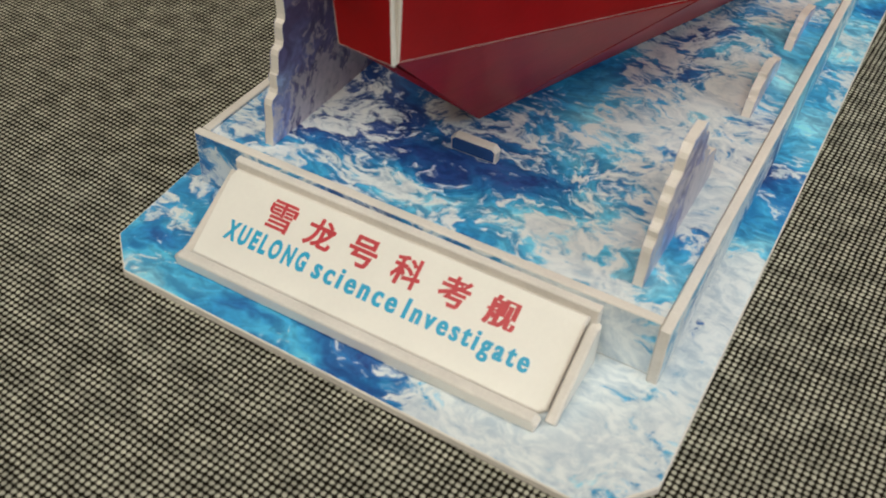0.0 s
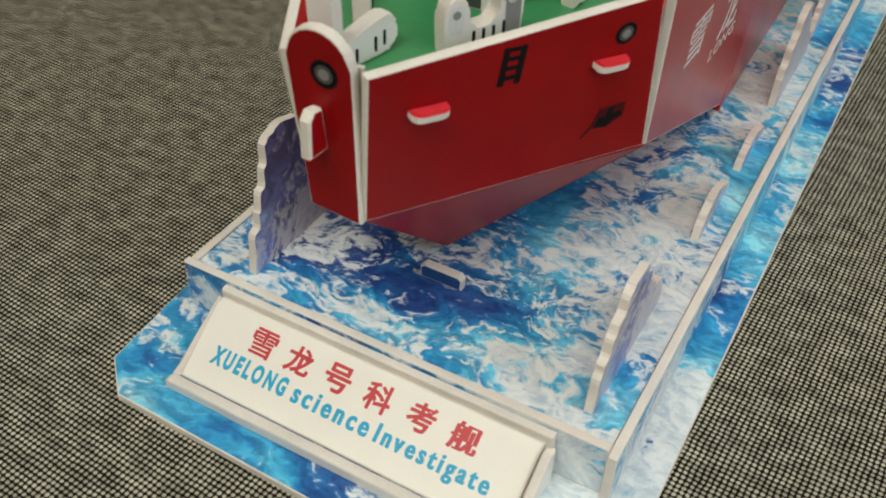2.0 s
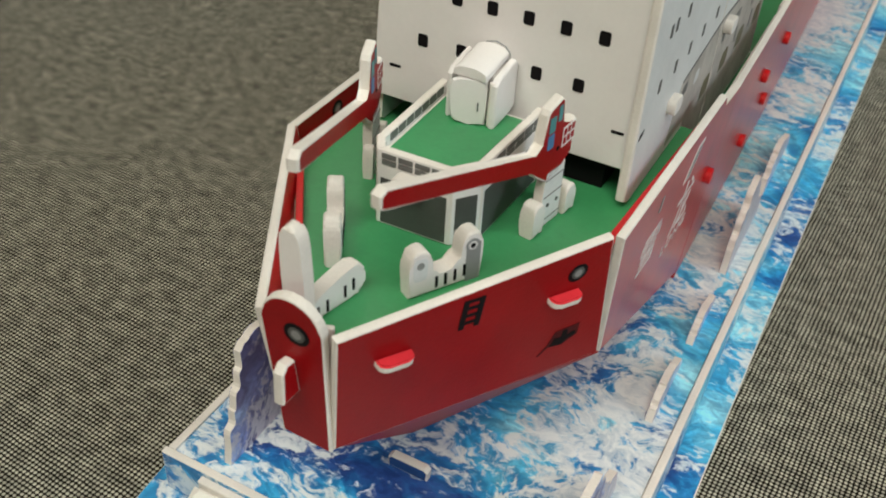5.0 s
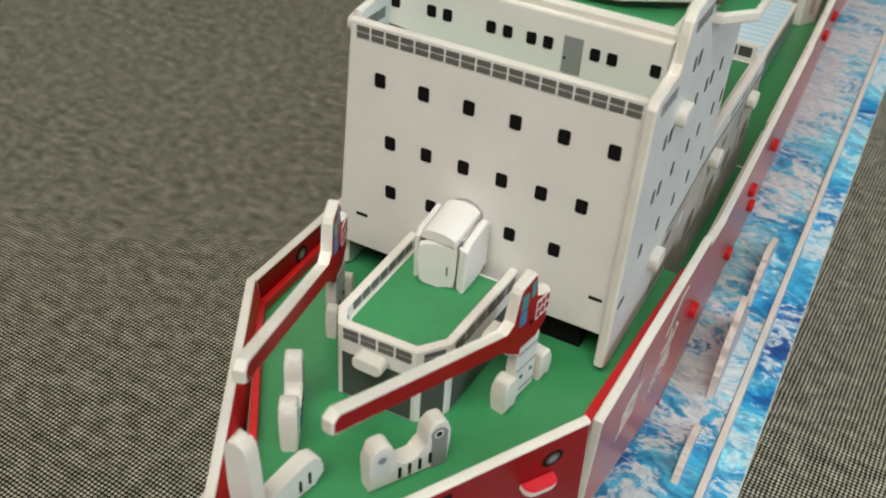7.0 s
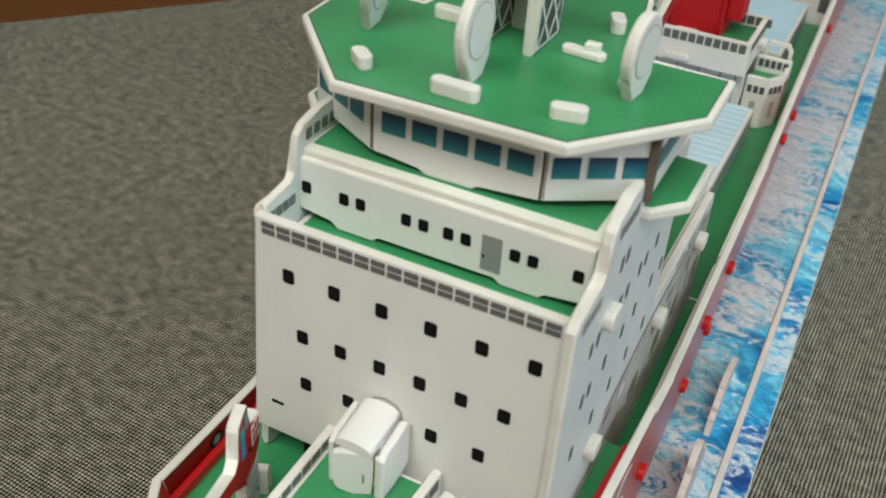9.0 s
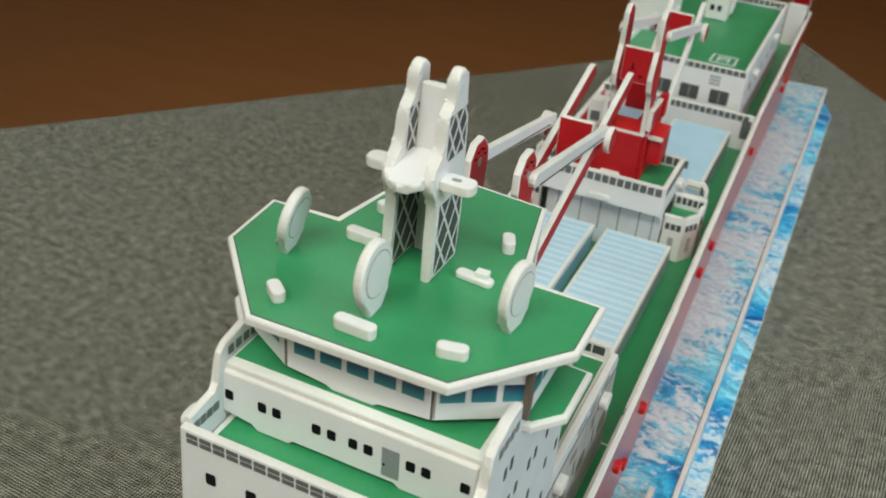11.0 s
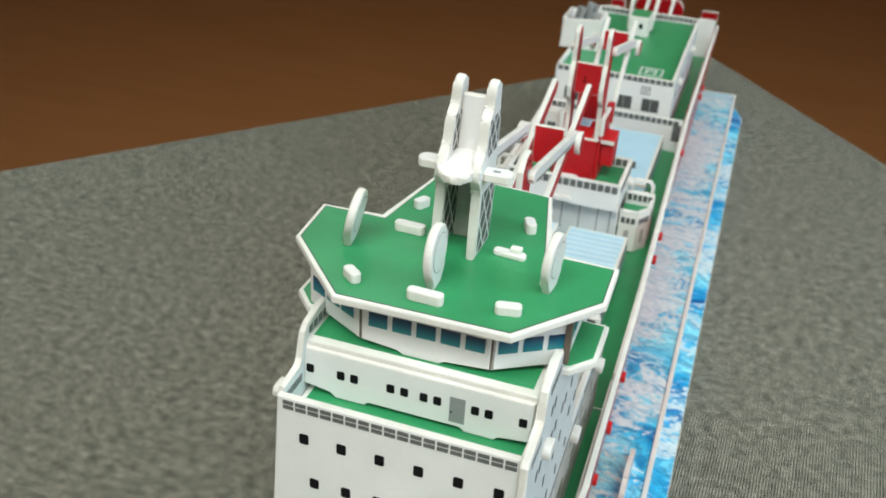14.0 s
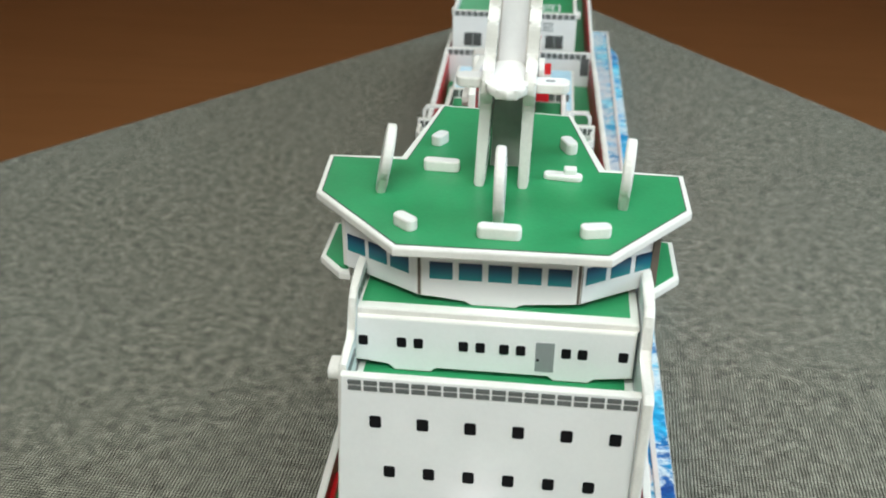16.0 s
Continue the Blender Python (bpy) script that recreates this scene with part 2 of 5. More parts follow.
def fabric_material():
    """Plain weave of pale and black yarn, laid along the table's edges."""
    m = bpy.data.materials.new("woven_tweed")
    m.use_nodes = True
    nt = m.node_tree
    b = nt.nodes["Principled BSDF"]
    L = nt.links.new
    geo = nt.nodes.new("ShaderNodeNewGeometry")
    wob = nt.nodes.new("ShaderNodeTexNoise")
    wob.inputs["Scale"].default_value, wob.inputs["Detail"].default_value = 210, 3
    L(geo.outputs["Position"], wob.inputs["Vector"])
    jit = nt.nodes.new("ShaderNodeVectorMath")
    jit.operation = "MULTIPLY_ADD"
    jit.inputs[1].default_value = (0.0009, 0.0009, 0)
    L(wob.outputs["Color"], jit.inputs[0])
    L(geo.outputs["Position"], jit.inputs[2])
    mp = nt.nodes.new("ShaderNodeMapping")
    mp.inputs["Rotation"].default_value = (0, 0, radians(3))
    L(jit.outputs[0], mp.inputs["Vector"])
    sep = nt.nodes.new("ShaderNodeSeparateXYZ")
    L(mp.outputs[0], sep.inputs[0])

    def sine(sock, pitch, phase=0.0):
        a = nt.nodes.new("ShaderNodeMath")
        a.operation = "MULTIPLY_ADD"
        a.inputs[1].default_value, a.inputs[2].default_value = 2 * math.pi / pitch, phase
        L(sock, a.inputs[0])
        s = nt.nodes.new("ShaderNodeMath")
        s.operation = "SINE"
        L(a.outputs[0], s.inputs[0])
        return s.outputs[0]

    prod = nt.nodes.new("ShaderNodeMath")
    prod.operation = "MULTIPLY_ADD"
    prod.inputs[1].default_value = 0.5
    warp, weft = sine(sep.outputs[0], 0.00153), sine(sep.outputs[1], 0.00152)
    over, low, gap = [nt.nodes.new("ShaderNodeMath") for _ in range(3)]
    over.operation, low.operation, gap.operation = "ADD", "MINIMUM", "MULTIPLY"
    for n_ in (over, low):
        L(warp, n_.inputs[0])
        L(weft, n_.inputs[1])
    gap.inputs[1].default_value = 0.35
    L(low.outputs[0], gap.inputs[0])
    L(over.outputs[0], prod.inputs[0])
    L(gap.outputs[0], prod.inputs[2])
    speck = nt.nodes.new("ShaderNodeTexNoise")
    speck.inputs["Scale"].default_value, speck.inputs["Detail"].default_value = 900, 3
    L(geo.outputs["Position"], speck.inputs["Vector"])
    slub = nt.nodes.new("ShaderNodeTexNoise")
    slub.inputs["Scale"].default_value, slub.inputs["Detail"].default_value = 130, 6
    L(geo.outputs["Position"], slub.inputs["Vector"])
    sum1 = nt.nodes.new("ShaderNodeMath")
    sum1.operation = "MULTIPLY_ADD"
    sum1.inputs[1].default_value = 0.7
    L(slub.outputs["Fac"], sum1.inputs[0])
    L(prod.outputs[0], sum1.inputs[2])
    sum2 = nt.nodes.new("ShaderNodeMath")
    sum2.operation = "MULTIPLY_ADD"
    sum2.inputs[1].default_value = 0.3
    L(speck.outputs["Fac"], sum2.inputs[0])
    L(sum1.outputs[0], sum2.inputs[2])
    fit = nt.nodes.new("ShaderNodeMapRange")
    fit.inputs["From Min"].default_value, fit.inputs["From Max"].default_value = -0.45, 1.55
    L(sum2.outputs[0], fit.inputs["Value"])
    r = nt.nodes.new("ShaderNodeValToRGB")
    e = r.color_ramp.elements
    e[0].position, e[0].color = 0.26, (0.015, 0.012, 0.008, 1)
    e[1].position, e[1].color = 0.78, (0.535, 0.516, 0.428, 1)
    e.new(0.34).color = (0.062, 0.058, 0.045, 1)
    e.new(0.46).color = (0.358, 0.345, 0.281, 1)
    L(fit.outputs[0], r.inputs[0])
    fleck = nt.nodes.new("ShaderNodeTexNoise")
    fleck.inputs["Scale"].default_value, fleck.inputs["Detail"].default_value = 190, 2.5
    along = nt.nodes.new("ShaderNodeMapping")
    along.inputs["Rotation"].default_value = (0, 0, radians(3))
    along.inputs["Scale"].default_value = (0.80, 1.20, 1.0)
    L(geo.outputs["Position"], along.inputs["Vector"])
    L(along.outputs[0], fleck.inputs["Vector"])
    tone = nt.nodes.new("ShaderNodeMapRange")
    tone.inputs["From Min"].default_value, tone.inputs["From Max"].default_value = 0.36, 0.64
    tone.inputs["To Min"].default_value, tone.inputs["To Max"].default_value = 0.64, 1.14
    L(fleck.outputs["Fac"], tone.inputs["Value"])
    mul = nt.nodes.new("ShaderNodeMix")
    mul.data_type, mul.blend_type = "RGBA", "MULTIPLY"
    mul.inputs[0].default_value = 1
    L(r.outputs[0], mul.inputs[6])
    L(tone.outputs[0], mul.inputs[7])
    L(mul.outputs[2], b.inputs["Base Color"])
    bp = nt.nodes.new("ShaderNodeBump")
    bp.inputs["Strength"].default_value, bp.inputs["Distance"].default_value = 0.7, 0.0004
    L(fit.outputs[0], bp.inputs["Height"])
    L(bp.outputs[0], b.inputs["Normal"])
    b.inputs["Roughness"].default_value = 0.95
    b.inputs["Specular IOR Level"].default_value = 0.06
    return m


FABRIC = fabric_material()


def wood_material(name, dark, light):
    m = bpy.data.materials.new(name)
    m.use_nodes = True
    nt = m.node_tree
    b = nt.nodes["Principled BSDF"]
    L = nt.links.new
    geo = nt.nodes.new("ShaderNodeNewGeometry")
    mp = nt.nodes.new("ShaderNodeMapping")
    mp.inputs["Rotation"].default_value = (0, 0, radians(-42))
    mp.inputs["Scale"].default_value = (1.2, 9, 1)
    n = nt.nodes.new("ShaderNodeTexNoise")
    n.inputs["Scale"].default_value, n.inputs["Detail"].default_value, n.inputs["Distortion"].default_value = 2.2, 6, 0.6
    r = nt.nodes.new("ShaderNodeValToRGB")
    r.color_ramp.elements[0].position, r.color_ramp.elements[0].color = 0.3, (*dark, 1)
    r.color_ramp.elements[1].position, r.color_ramp.elements[1].color = 0.7, (*light, 1)
    L(geo.outputs["Position"], mp.inputs["Vector"])
    L(mp.outputs[0], n.inputs["Vector"])
    L(n.outputs["Fac"], r.inputs[0])
    L(r.outputs[0], b.inputs["Base Color"])
    b.inputs["Roughness"].default_value = 0.5
    return m


BROWN = wood_material("brown_wood", (0.345, 0.140, 0.044), (0.385, 0.160, 0.053))

# ---- building helpers ----
FRAME = {}
SPOT = {}


def part(name, bm, materials, parent=None, label="", smooth=False):
    """Links a bmesh, in world metres, as one mesh object under a thing or a part."""
    mid = sum((v.co for v in bm.verts), Vector()) / max(1, len(bm.verts))
    for v in bm.verts:
        v.co -= mid
    me = bpy.data.meshes.new(name)
    bmesh.ops.recalc_face_normals(bm, faces=bm.faces)
    bm.to_mesh(me)
    bm.free()
    for m in materials if isinstance(materials, (list, tuple)) else [materials]:
        me.materials.append(m)
    if smooth:
        for p in me.polygons:
            p.use_smooth = True
    ob = new(name, me)
    ob.location = mid
    SPOT[ob.name] = mid.copy()
    if parent is not None:
        ob.parent = parent
        ob.matrix_parent_inverse = Matrix.Translation(-SPOT[parent.name])
    if label:
        tagged(ob, label)
    return ob


def thing(name, x, y, z, label, category, group="", kind=""):
    ob = new(name)
    ob.empty_display_size = 0.01
    ob.location = P3(x, y, z)
    SPOT[ob.name] = ob.location.copy()
    return tagged(ob, label, category, group, kind)


def slab(pts, origin, u, v, th, bev=0.35, split=True):
    """A foam board cut to the outline pts (mm along u and v from origin); its print faces u x v, its thickness lies behind."""
    u, v = Vector(u).normalized(), Vector(v).normalized()
    n = u.cross(v).normalized()
    bm = bmesh.new()
    o = P3(*origin)
    front = [bm.verts.new(o + (u * a + v * b) * MM) for a, b in pts]
    back = [bm.verts.new(f.co - n * th * MM) for f in front]
    ff, bf = bm.faces.new(front), bm.faces.new(list(reversed(back)))
    k = len(pts)
    sides = [bm.faces.new((front[i], back[i], back[(i + 1) % k], front[(i + 1) % k])) for i in range(k)]
    ff.material_index, bf.material_index = 0, 2
    for s in sides:
        s.material_index = 1
    if bev:
        rim = [e for e in bm.edges if ff in e.link_faces or bf in e.link_faces]
        bmesh.ops.bevel(bm, geom=rim, offset=bev * MM, segments=3 if bev > 0.6 else 2, profile=0.5, affect="EDGES", material=1, clamp_overlap=True)
    return bm, (o, u, v, n)


def board(name, pts, origin, u, v, mats, parent, th=2.4, label="", bev=0.35):
    bm, fr = slab(pts, origin, u, v, th, bev)
    if len(mats) == 2:
        mats = (mats[0], mats[1], mats[0])
    ob = part(name, bm, mats, parent, label)
    FRAME[ob.name] = (*fr, th)
    return ob


def rounded(w, h, r, k=3):
    pts = []
    for cx_, cy_, a0 in ((w / 2 - r, h / 2 - r, 0), (-w / 2 + r, h / 2 - r, 90), (-w / 2 + r, -h / 2 + r, 180), (w / 2 - r, -h / 2 + r, 270)):
        for i in range(k + 1):
            a = radians(a0 + 90 * i / k)
            pts.append((cx_ + r * math.cos(a), cy_ + r * math.sin(a)))
    return pts


def soften(pts, cuts=2, cut=0.2):
    """The outline with its corners worn round, but for those that stand on the deck."""
    low = min(b for _, b in pts) + 0.5
    for _ in range(cuts):
        out = []
        for o, p, q in zip(pts[-1:] + pts[:-1], pts, pts[1:] + pts[:1]):
            if p[1] < low:
                out.append(p)
            else:
                out += [tuple(p[i] * (1 - cut) + w[i] * cut for i in (0, 1)) for w in (o, q)]
        pts = out
    return pts


def circle(r, k=20):
    return [(r * math.cos(2 * math.pi * i / k), r * math.sin(2 * math.pi * i / k)) for i in range(k)]


def decal(name, on, pts, a, b, material, lift=0.16, label="", back=False):
    """A thin printed patch on a board's face, centred at (a, b) of the board's own axes."""
    o, u, v, n, th = FRAME[on.name]
    if back:
        o, n = o - n * th * MM, -n
    bm = bmesh.new()
    low = [bm.verts.new(o + (u * (a + p) + v * (b + q)) * MM - n * 0.05 * MM) for p, q in pts]
    top = [bm.verts.new(w.co + n * (lift + 0.05) * MM) for w in low]
    bm.faces.new(top)
    k = len(pts)
    for i in range(k):
        bm.faces.new((low[i], low[(i + 1) % k], top[(i + 1) % k], top[i]))
    return part(name, bm, material, on, label)


def block(name, x0, x1, y0, y1, z0, z1, material, parent, label="", bev=0.5, segs=2):
    bm = bmesh.new()
    bmesh.ops.create_cube(bm, size=1)
    for w in bm.verts:
        w.co = P3(x0 + (w.co.x + 0.5) * (x1 - x0), y0 + (w.co.y + 0.5) * (y1 - y0), z0 + (w.co.z + 0.5) * (z1 - z0))
    if bev:
        bmesh.ops.bevel(bm, geom=bm.edges[:], offset=bev * MM, segments=segs, profile=0.5, affect="EDGES", clamp_overlap=True)
    return part(name, bm, material, parent, label)


def pill(name, x, y, z, ax, l, w, h, material, parent=None, label="", rise=(0, 0, 1)):
    """A small foam tab with rounded ends: length l along ax, width w, height h along rise."""
    ax, rise = Vector(ax).normalized(), Vector(rise).normalized()
    bm, _ = slab(rounded(l, w, min(l, w) * 0.42, 4), (0, 0, -SHEET), ax, rise.cross(ax), h, 0.4)
    for vv in bm.verts:
        vv.co += P3(x, y, z) + rise * h * MM
    return part(name, bm, material, parent, label)


X, Y, Z = (1, 0, 0), (0, 1, 0), (0, 0, 1)
NX, NY = (-1, 0, 0), (0, -1, 0)


def mid_x(y):
    """The ship's centre line, which lies a little askew on its base."""
    return float(np.interp(y, (-8, 55, 100, 300, 530, 800), (-6, -4, -2.5, -5.5, -10.5, -11)))


# ---- room ----
def box_between(name, lo, hi, material, kind="structure", label="", category=""):
    bm = bmesh.new()
    bmesh.ops.create_cube(bm, size=1)
    for w in bm.verts:
        w.co = Vector([lo[i] + (w.co[i] + 0.5) * (hi[i] - lo[i]) for i in range(3)])
    return tagged(part(name, bm, material), label, category, "", kind)


box_between("floor", (-6.1, -3.1, -0.80), (3.1, 6.1, -0.75), BROWN, label="plain dark brown wooden floor", category="floor")
box_between("ceiling", (-6.1, -3.1, 1.9), (3.1, 6.1, 1.95), PLASTER, label="plain pale ceiling", category="ceiling")
box_between("wall_east", (3.0, -3.1, -0.75), (3.1, 6.1, 1.9), PLASTER, label="plain pale wall", category="wall")
box_between("wall_west", (-6.1, -3.1, -0.75), (-6.0, 6.1, 1.9), PLASTER, label="plain pale wall", category="wall")
box_between("wall_north", (-6.0, 6.0, -0.75), (3.0, 6.1, 1.9), BROWN, label="brown wooden wall panel", category="wall")
box_between("wall_south", (-6.0, -3.1, -0.75), (3.0, -3.0, 1.9), PLASTER, label="plain pale wall", category="wall")

# ---- table under a tweed cloth; its far corner lies beyond the stern ----
CORNER = Vector((0.0185, 1.028, 0))
table = thing("table", 0, 300, -768.5, "square table covered with grey black-flecked woven tweed fabric", "table")
e1 = (Vector((-0.482, 0.416, 0)) - CORNER).normalized()
e2 = (Vector((0.283, 0.668, 0)) - CORNER).normalized()
bm = bmesh.new()
ring = [CORNER, CORNER + e1 * 1.7, CORNER + e1 * 1.7 + e2 * 1.5, CORNER + e2 * 1.5]
top = [bm.verts.new(p) for p in ring]
low = [bm.verts.new(p + Vector((0, 0, -0.035))) for p in ring]
bm.faces.new(top), bm.faces.new(low[::-1])
for i in range(4):
    bm.faces.new((top[i], low[i], low[(i + 1) % 4], top[(i + 1) % 4]))
bmesh.ops.bevel(bm, geom=[e for e in bm.edges], offset=0.008, segments=4, profile=0.5, affect="EDGES")
part("tabletop", bm, FABRIC, table, "grey woven tweed cover", smooth=False)
for p in ring:
    q = p + (sum(ring, Vector()) / 4 - p) * 0.08
    bm = bmesh.new()
    bmesh.ops.create_cone(bm, segments=12, radius1=0.02, radius2=0.028, depth=0.715, cap_ends=True, matrix=Matrix.Translation(q + Vector((0, 0, -0.035 - 0.3575))))
    part("leg", bm, BROWN, table)

# ---- sea base ----
base = thing("sea_base", 2, 410, -18.5, "two-level foam-board display base printed with blue sea and white foam", "display base")
outline = [(-57.0, -35.6), (66, -37.8), (76, -26), (75.5, 814), (66, 842), (-62, 842), (-73, 814), (-73, 60), (-67.0, -26.5)]
board("base_plate", outline, (0, 0, -16), X, Y, (SEA, FOAM, FOAM), base, 2.5)
board("sea_sheet", [(-59.3, 2.6), (63.3, 2.6), (63.3, 828), (-59.3, 828)], (0, 0, 0), X, Y, (SEA, FOAM, FOAM), base, 2.5, bev=0)
board("front_rail", [(-62.5, -15.9), (63.4, -15.9), (63.4, 0.7), (-62.5, 0.7)], (0, 0, 0), X, Z, (SEA, FOAM, SEA), base, 2.5)
board("side_rail", [(-1.8, -15.9), (831, -15.9), (831, 0.7), (-1.8, 0.7)], (66, 0, 0), Y, Z, (SEA, FOAM, SEA), base, 2.5)
board("side_rail", [(-831, -15.9), (-2.6, -15.9), (-2.6, 0.7), (-831, 0.7)], (-62, 0, 0), NY, Z, (SEA, FOAM, SEA), base, 2.5)
board("back_rail", [(-63.4, -15.9), (59.4, -15.9), (59.4, 0.7), (-63.4, 0.7)], (0, 831, 0), NX, Z, (SEA, FOAM, SEA), base, 2.5)
board("keel_tab", [(-4.2, 0.05), (8.4, 0.05), (8.6, 3.6), (7.4, 4.7), (-3.2, 4.7), (-4.4, 3.6)], (0, 29.4, 0), X, Z, (TAB_BLUE, FOAM), base, 2.8, "small blue keel support tab with pale edge", 0.5)


def torn_edge(prof, rng):
    """Small irregular stairs along the cut top of a wave."""
    out = [prof[0], prof[1]]
    for (a, b), (c, d) in zip(prof[1:], prof[2:]):
        k = max(1, int(math.hypot(c - a, d - b) / 4.4))
        for i in range(k):
            p0, p1 = (a + (c - a) * i / k, b + (d - b) * i / k), (a + (c - a) * (i + 1) / k, b + (d - b) * (i + 1) / k)
            f = rng.uniform(0.08, 0.25)
            if d < b:
                out.append((p0[0] + (p1[0] - p0[0]) * (1 - f), p0[1] + (p1[1] - p0[1]) * f))
            else:
                out.append((p0[0] + (p1[0] - p0[0]) * f, p0[1] + (p1[1] - p0[1]) * (1 - f)))
            q = rng.uniform(-0.5, 0.5)
            out.append((p1[0] + q, p1[1] + q))
    return soften(out, 1, 0.18)


def wave(x, y0, prof, label):
    prof = torn_edge(prof, random.Random(int(x * 7 + y0)))
    t = thing("wave_crest", x, y0, 0, label, "wave cut-out", "wave cut-outs beside the hull")
    b = board("crest", prof, (x + 1.2, y0, 0.05), Y, Z, (FOAM, FOAM), t, 2.4, "white foam core with cut edge", 0.15)
    # Both faces carry the lilac tint that stands for light off the hull.
    decal("sea_print", b, prof, 0, 0, LILAC, 0.06, "sea print tinted lilac for light off the hull")
    decal("sea_print", b, prof, 0, 0, LILAC, 0.06, "sea print tinted lilac for light off the hull", True)
    return t


CREST = [(0, 0), (58, 0), (57, 8), (52, 12), (46, 14), (38, 23), (33, 31), (26, 36), (20, 34.5), (16, 28), (10.5, 25), (7, 18), (3, 14), (1, 6)]
LOW = [(0, 0), (38, 0), (37, 5), (33, 9), (28, 10), (22, 15), (16, 17), (12, 14), (8, 13), (5, 8), (2, 6)]
WLAB = "blue sea-printed foam wave cut-out with white cut edge"
wave(-43.6, 5.5, [(0.8, 0), (58, 0), (57, 8), (52, 12), (46, 14), (38, 23), (32, 31), (25, 37), (21, 38.8), (16.6, 40), (14, 39.2), (11, 38), (9.6, 31), (8.4, 25), (6, 19), (4.6, 13.5), (1.6, 6)], WLAB)
SMALL = [(a * 0.8, b * 0.82) for a, b in CREST]
wave(54.5, 8.5, SMALL, WLAB)
wave(55.8, 84, [(a * 0.78, b * 0.52) for a, b in LOW], "low " + WLAB)
wave(56.4, 124, [(a * 0.72, b * 0.34) for a, b in LOW], "very low " + WLAB)
wave(55.8, 167, SMALL, WLAB)
wave(55.0, 226, [(a * 1.2, b * 0.8) for a, b in LOW], "low " + WLAB)
for y0 in (90, 167, 226):
    wave(-52.5, y0, CREST, WLAB)

# ---- name plaque ----
plq = thing("name_plaque", 1.5, -14, -16, "sloping cream name plaque lettered in red and cyan", "name plaque")
PU, PV = Vector(X), Vector((0, 20.4, 12.8)).normalized()
PO = (-46.8, -23.6, -15.0)
face = board("face_plate", [(0, 0.6), (94, 0.6), (95.6, 2), (95.6, 24.2), (0.4, 24.2), (-0.8, 22)], PO, PU, PV, (CREAM, FOAM), plq, 2.4, bev=0.6)
board("side_panel", [(-23.0, -15.9), (-2.2, -15.9), (-2.2, -4.2), (-20.5, -15.2), (-23.0, -15.2)], (51.6, 0, 0), Y, Z, (CREAM, FOAM), plq)
board("side_panel", [(2.2, -15.9), (23.0, -15.9), (23.0, -15.2), (20.5, -15.2), (2.2, -4.2)], (-49.4, 0, 0), NY, Z, (CREAM, FOAM), plq)
board("side_strip", [(0, 0), (22.5, 0), (22.5, 2.4), (0, 2.4)], (51.9, -23.2, -16.2), PV, PU.cross(PV), (CREAM, FOAM), plq, 2.5, "narrow cream edge strip", bev=0.5)
board("back_board", [(-47.4, -15.8), (50.6, -15.8), (50.6, -0.4), (-47.4, -0.4)], (0, -2.6, 0), X, Z, (FOAM, FOAM), plq, 2.4, "beige foam board behind the plaque", bev=0.4)
board("front_lip", [(-47.5, -15.9), (-30, -15.9), (-27, -15.0), (20, -15.0), (24, -15.9), (48.4, -15.9), (48.9, -13.4), (47.6, -12.2), (-46.6, -12.2), (-47.9, -13.4)], (0, -27.6, 0), X, Z, (CREAM, FOAM), plq, 3.1, bev=0.6)


def lettering(name, text, on, a0, a1, b0, b1, material, fat=0.0, shear=0.0, label="", lift=0.12, gap=1.12, level=False):
    """Words laid on a board, fitted between a0..a1 and b0..b1 (mm) of its axes, or of level ones through its origin."""
    cu = bpy.data.curves.new(name, "FONT")
    cu.body, cu.offset, cu.extrude, cu.shear, cu.resolution_u, cu.space_character = text, fat, 0.01, shear, 4, gap
    tmp = bpy.data.objects.new(name, cu)
    scene.collection.objects.link(tmp)
    dg = bpy.context.evaluated_depsgraph_get()
    me = bpy.data.meshes.new_from_object(tmp.evaluated_get(dg))
    bpy.data.objects.remove(tmp)
    bpy.data.curves.remove(cu)
    bm = bmesh.new()
    bm.from_mesh(me)
    bpy.data.meshes.remove(me)
    xs, ys, zs = [[w.co[i] for w in bm.verts] for i in range(3)]
    o, u, v, n, th = FRAME[on.name]
    if level:
        u = (Vector(Y) - n * n.y).normalized()
        v = n.cross(u)
    for w in bm.verts:
        a = a0 + (w.co.x - min(xs)) / (max(xs) - min(xs)) * (a1 - a0)
        b = b0 + (w.co.y - min(ys)) / (max(ys) - min(ys)) * (b1 - b0)
        w.co = o + (u * a + v * b) * MM + n * (lift if w.co.z > 0 else -0.04) * MM
    for f in bm.faces:
        f.material_index = 0
    return part(name, bm, material, on, label)


for ch_, c in zip("雪龙号科考舰", (17.9, 29.3, 41.2, 53.3, 65.6, 77.8)):
    if ch_ == "舰":
        for k_, d_ in enumerate((-0.28, 0.0, 0.28)):
            lettering("character", ch_, face, c - 3.6 + d_, c + 3.6 + d_, 13.6, 20.8, TEXT_RED, 0.004, lift=0.12 + 0.012 * k_)
    else:
        lettering("character", ch_, face, c - 3.8, c + 3.8, 13.5, 20.9, TEXT_RED, 0.016 if ch_ == "雪" else 0.026)
lettering("word", "XUELONG", face, 6.0, 29.6, 6.9, 12.0, TEXT_CYAN, 0.05, gap=1.45)
for text_, a0, a1, b0 in (("science", 32.0, 54.6, 6.9), ("Investigate", 56.8, 88.0, 5.5)):
    for k_, d_ in enumerate((-0.16, 0.16)):
        lettering("word", text_, face, a0 + d_, a1 + d_, b0, 11.9, TEXT_CYAN, 0.022, lift=0.12 + 0.012 * k_, gap=1.38)

# ---- hull ----
hull = thing("ship_hull", mid_x(400), 400, 0, "glossy red foam-board ship hull with white cut edges and green decks", "ship hull")


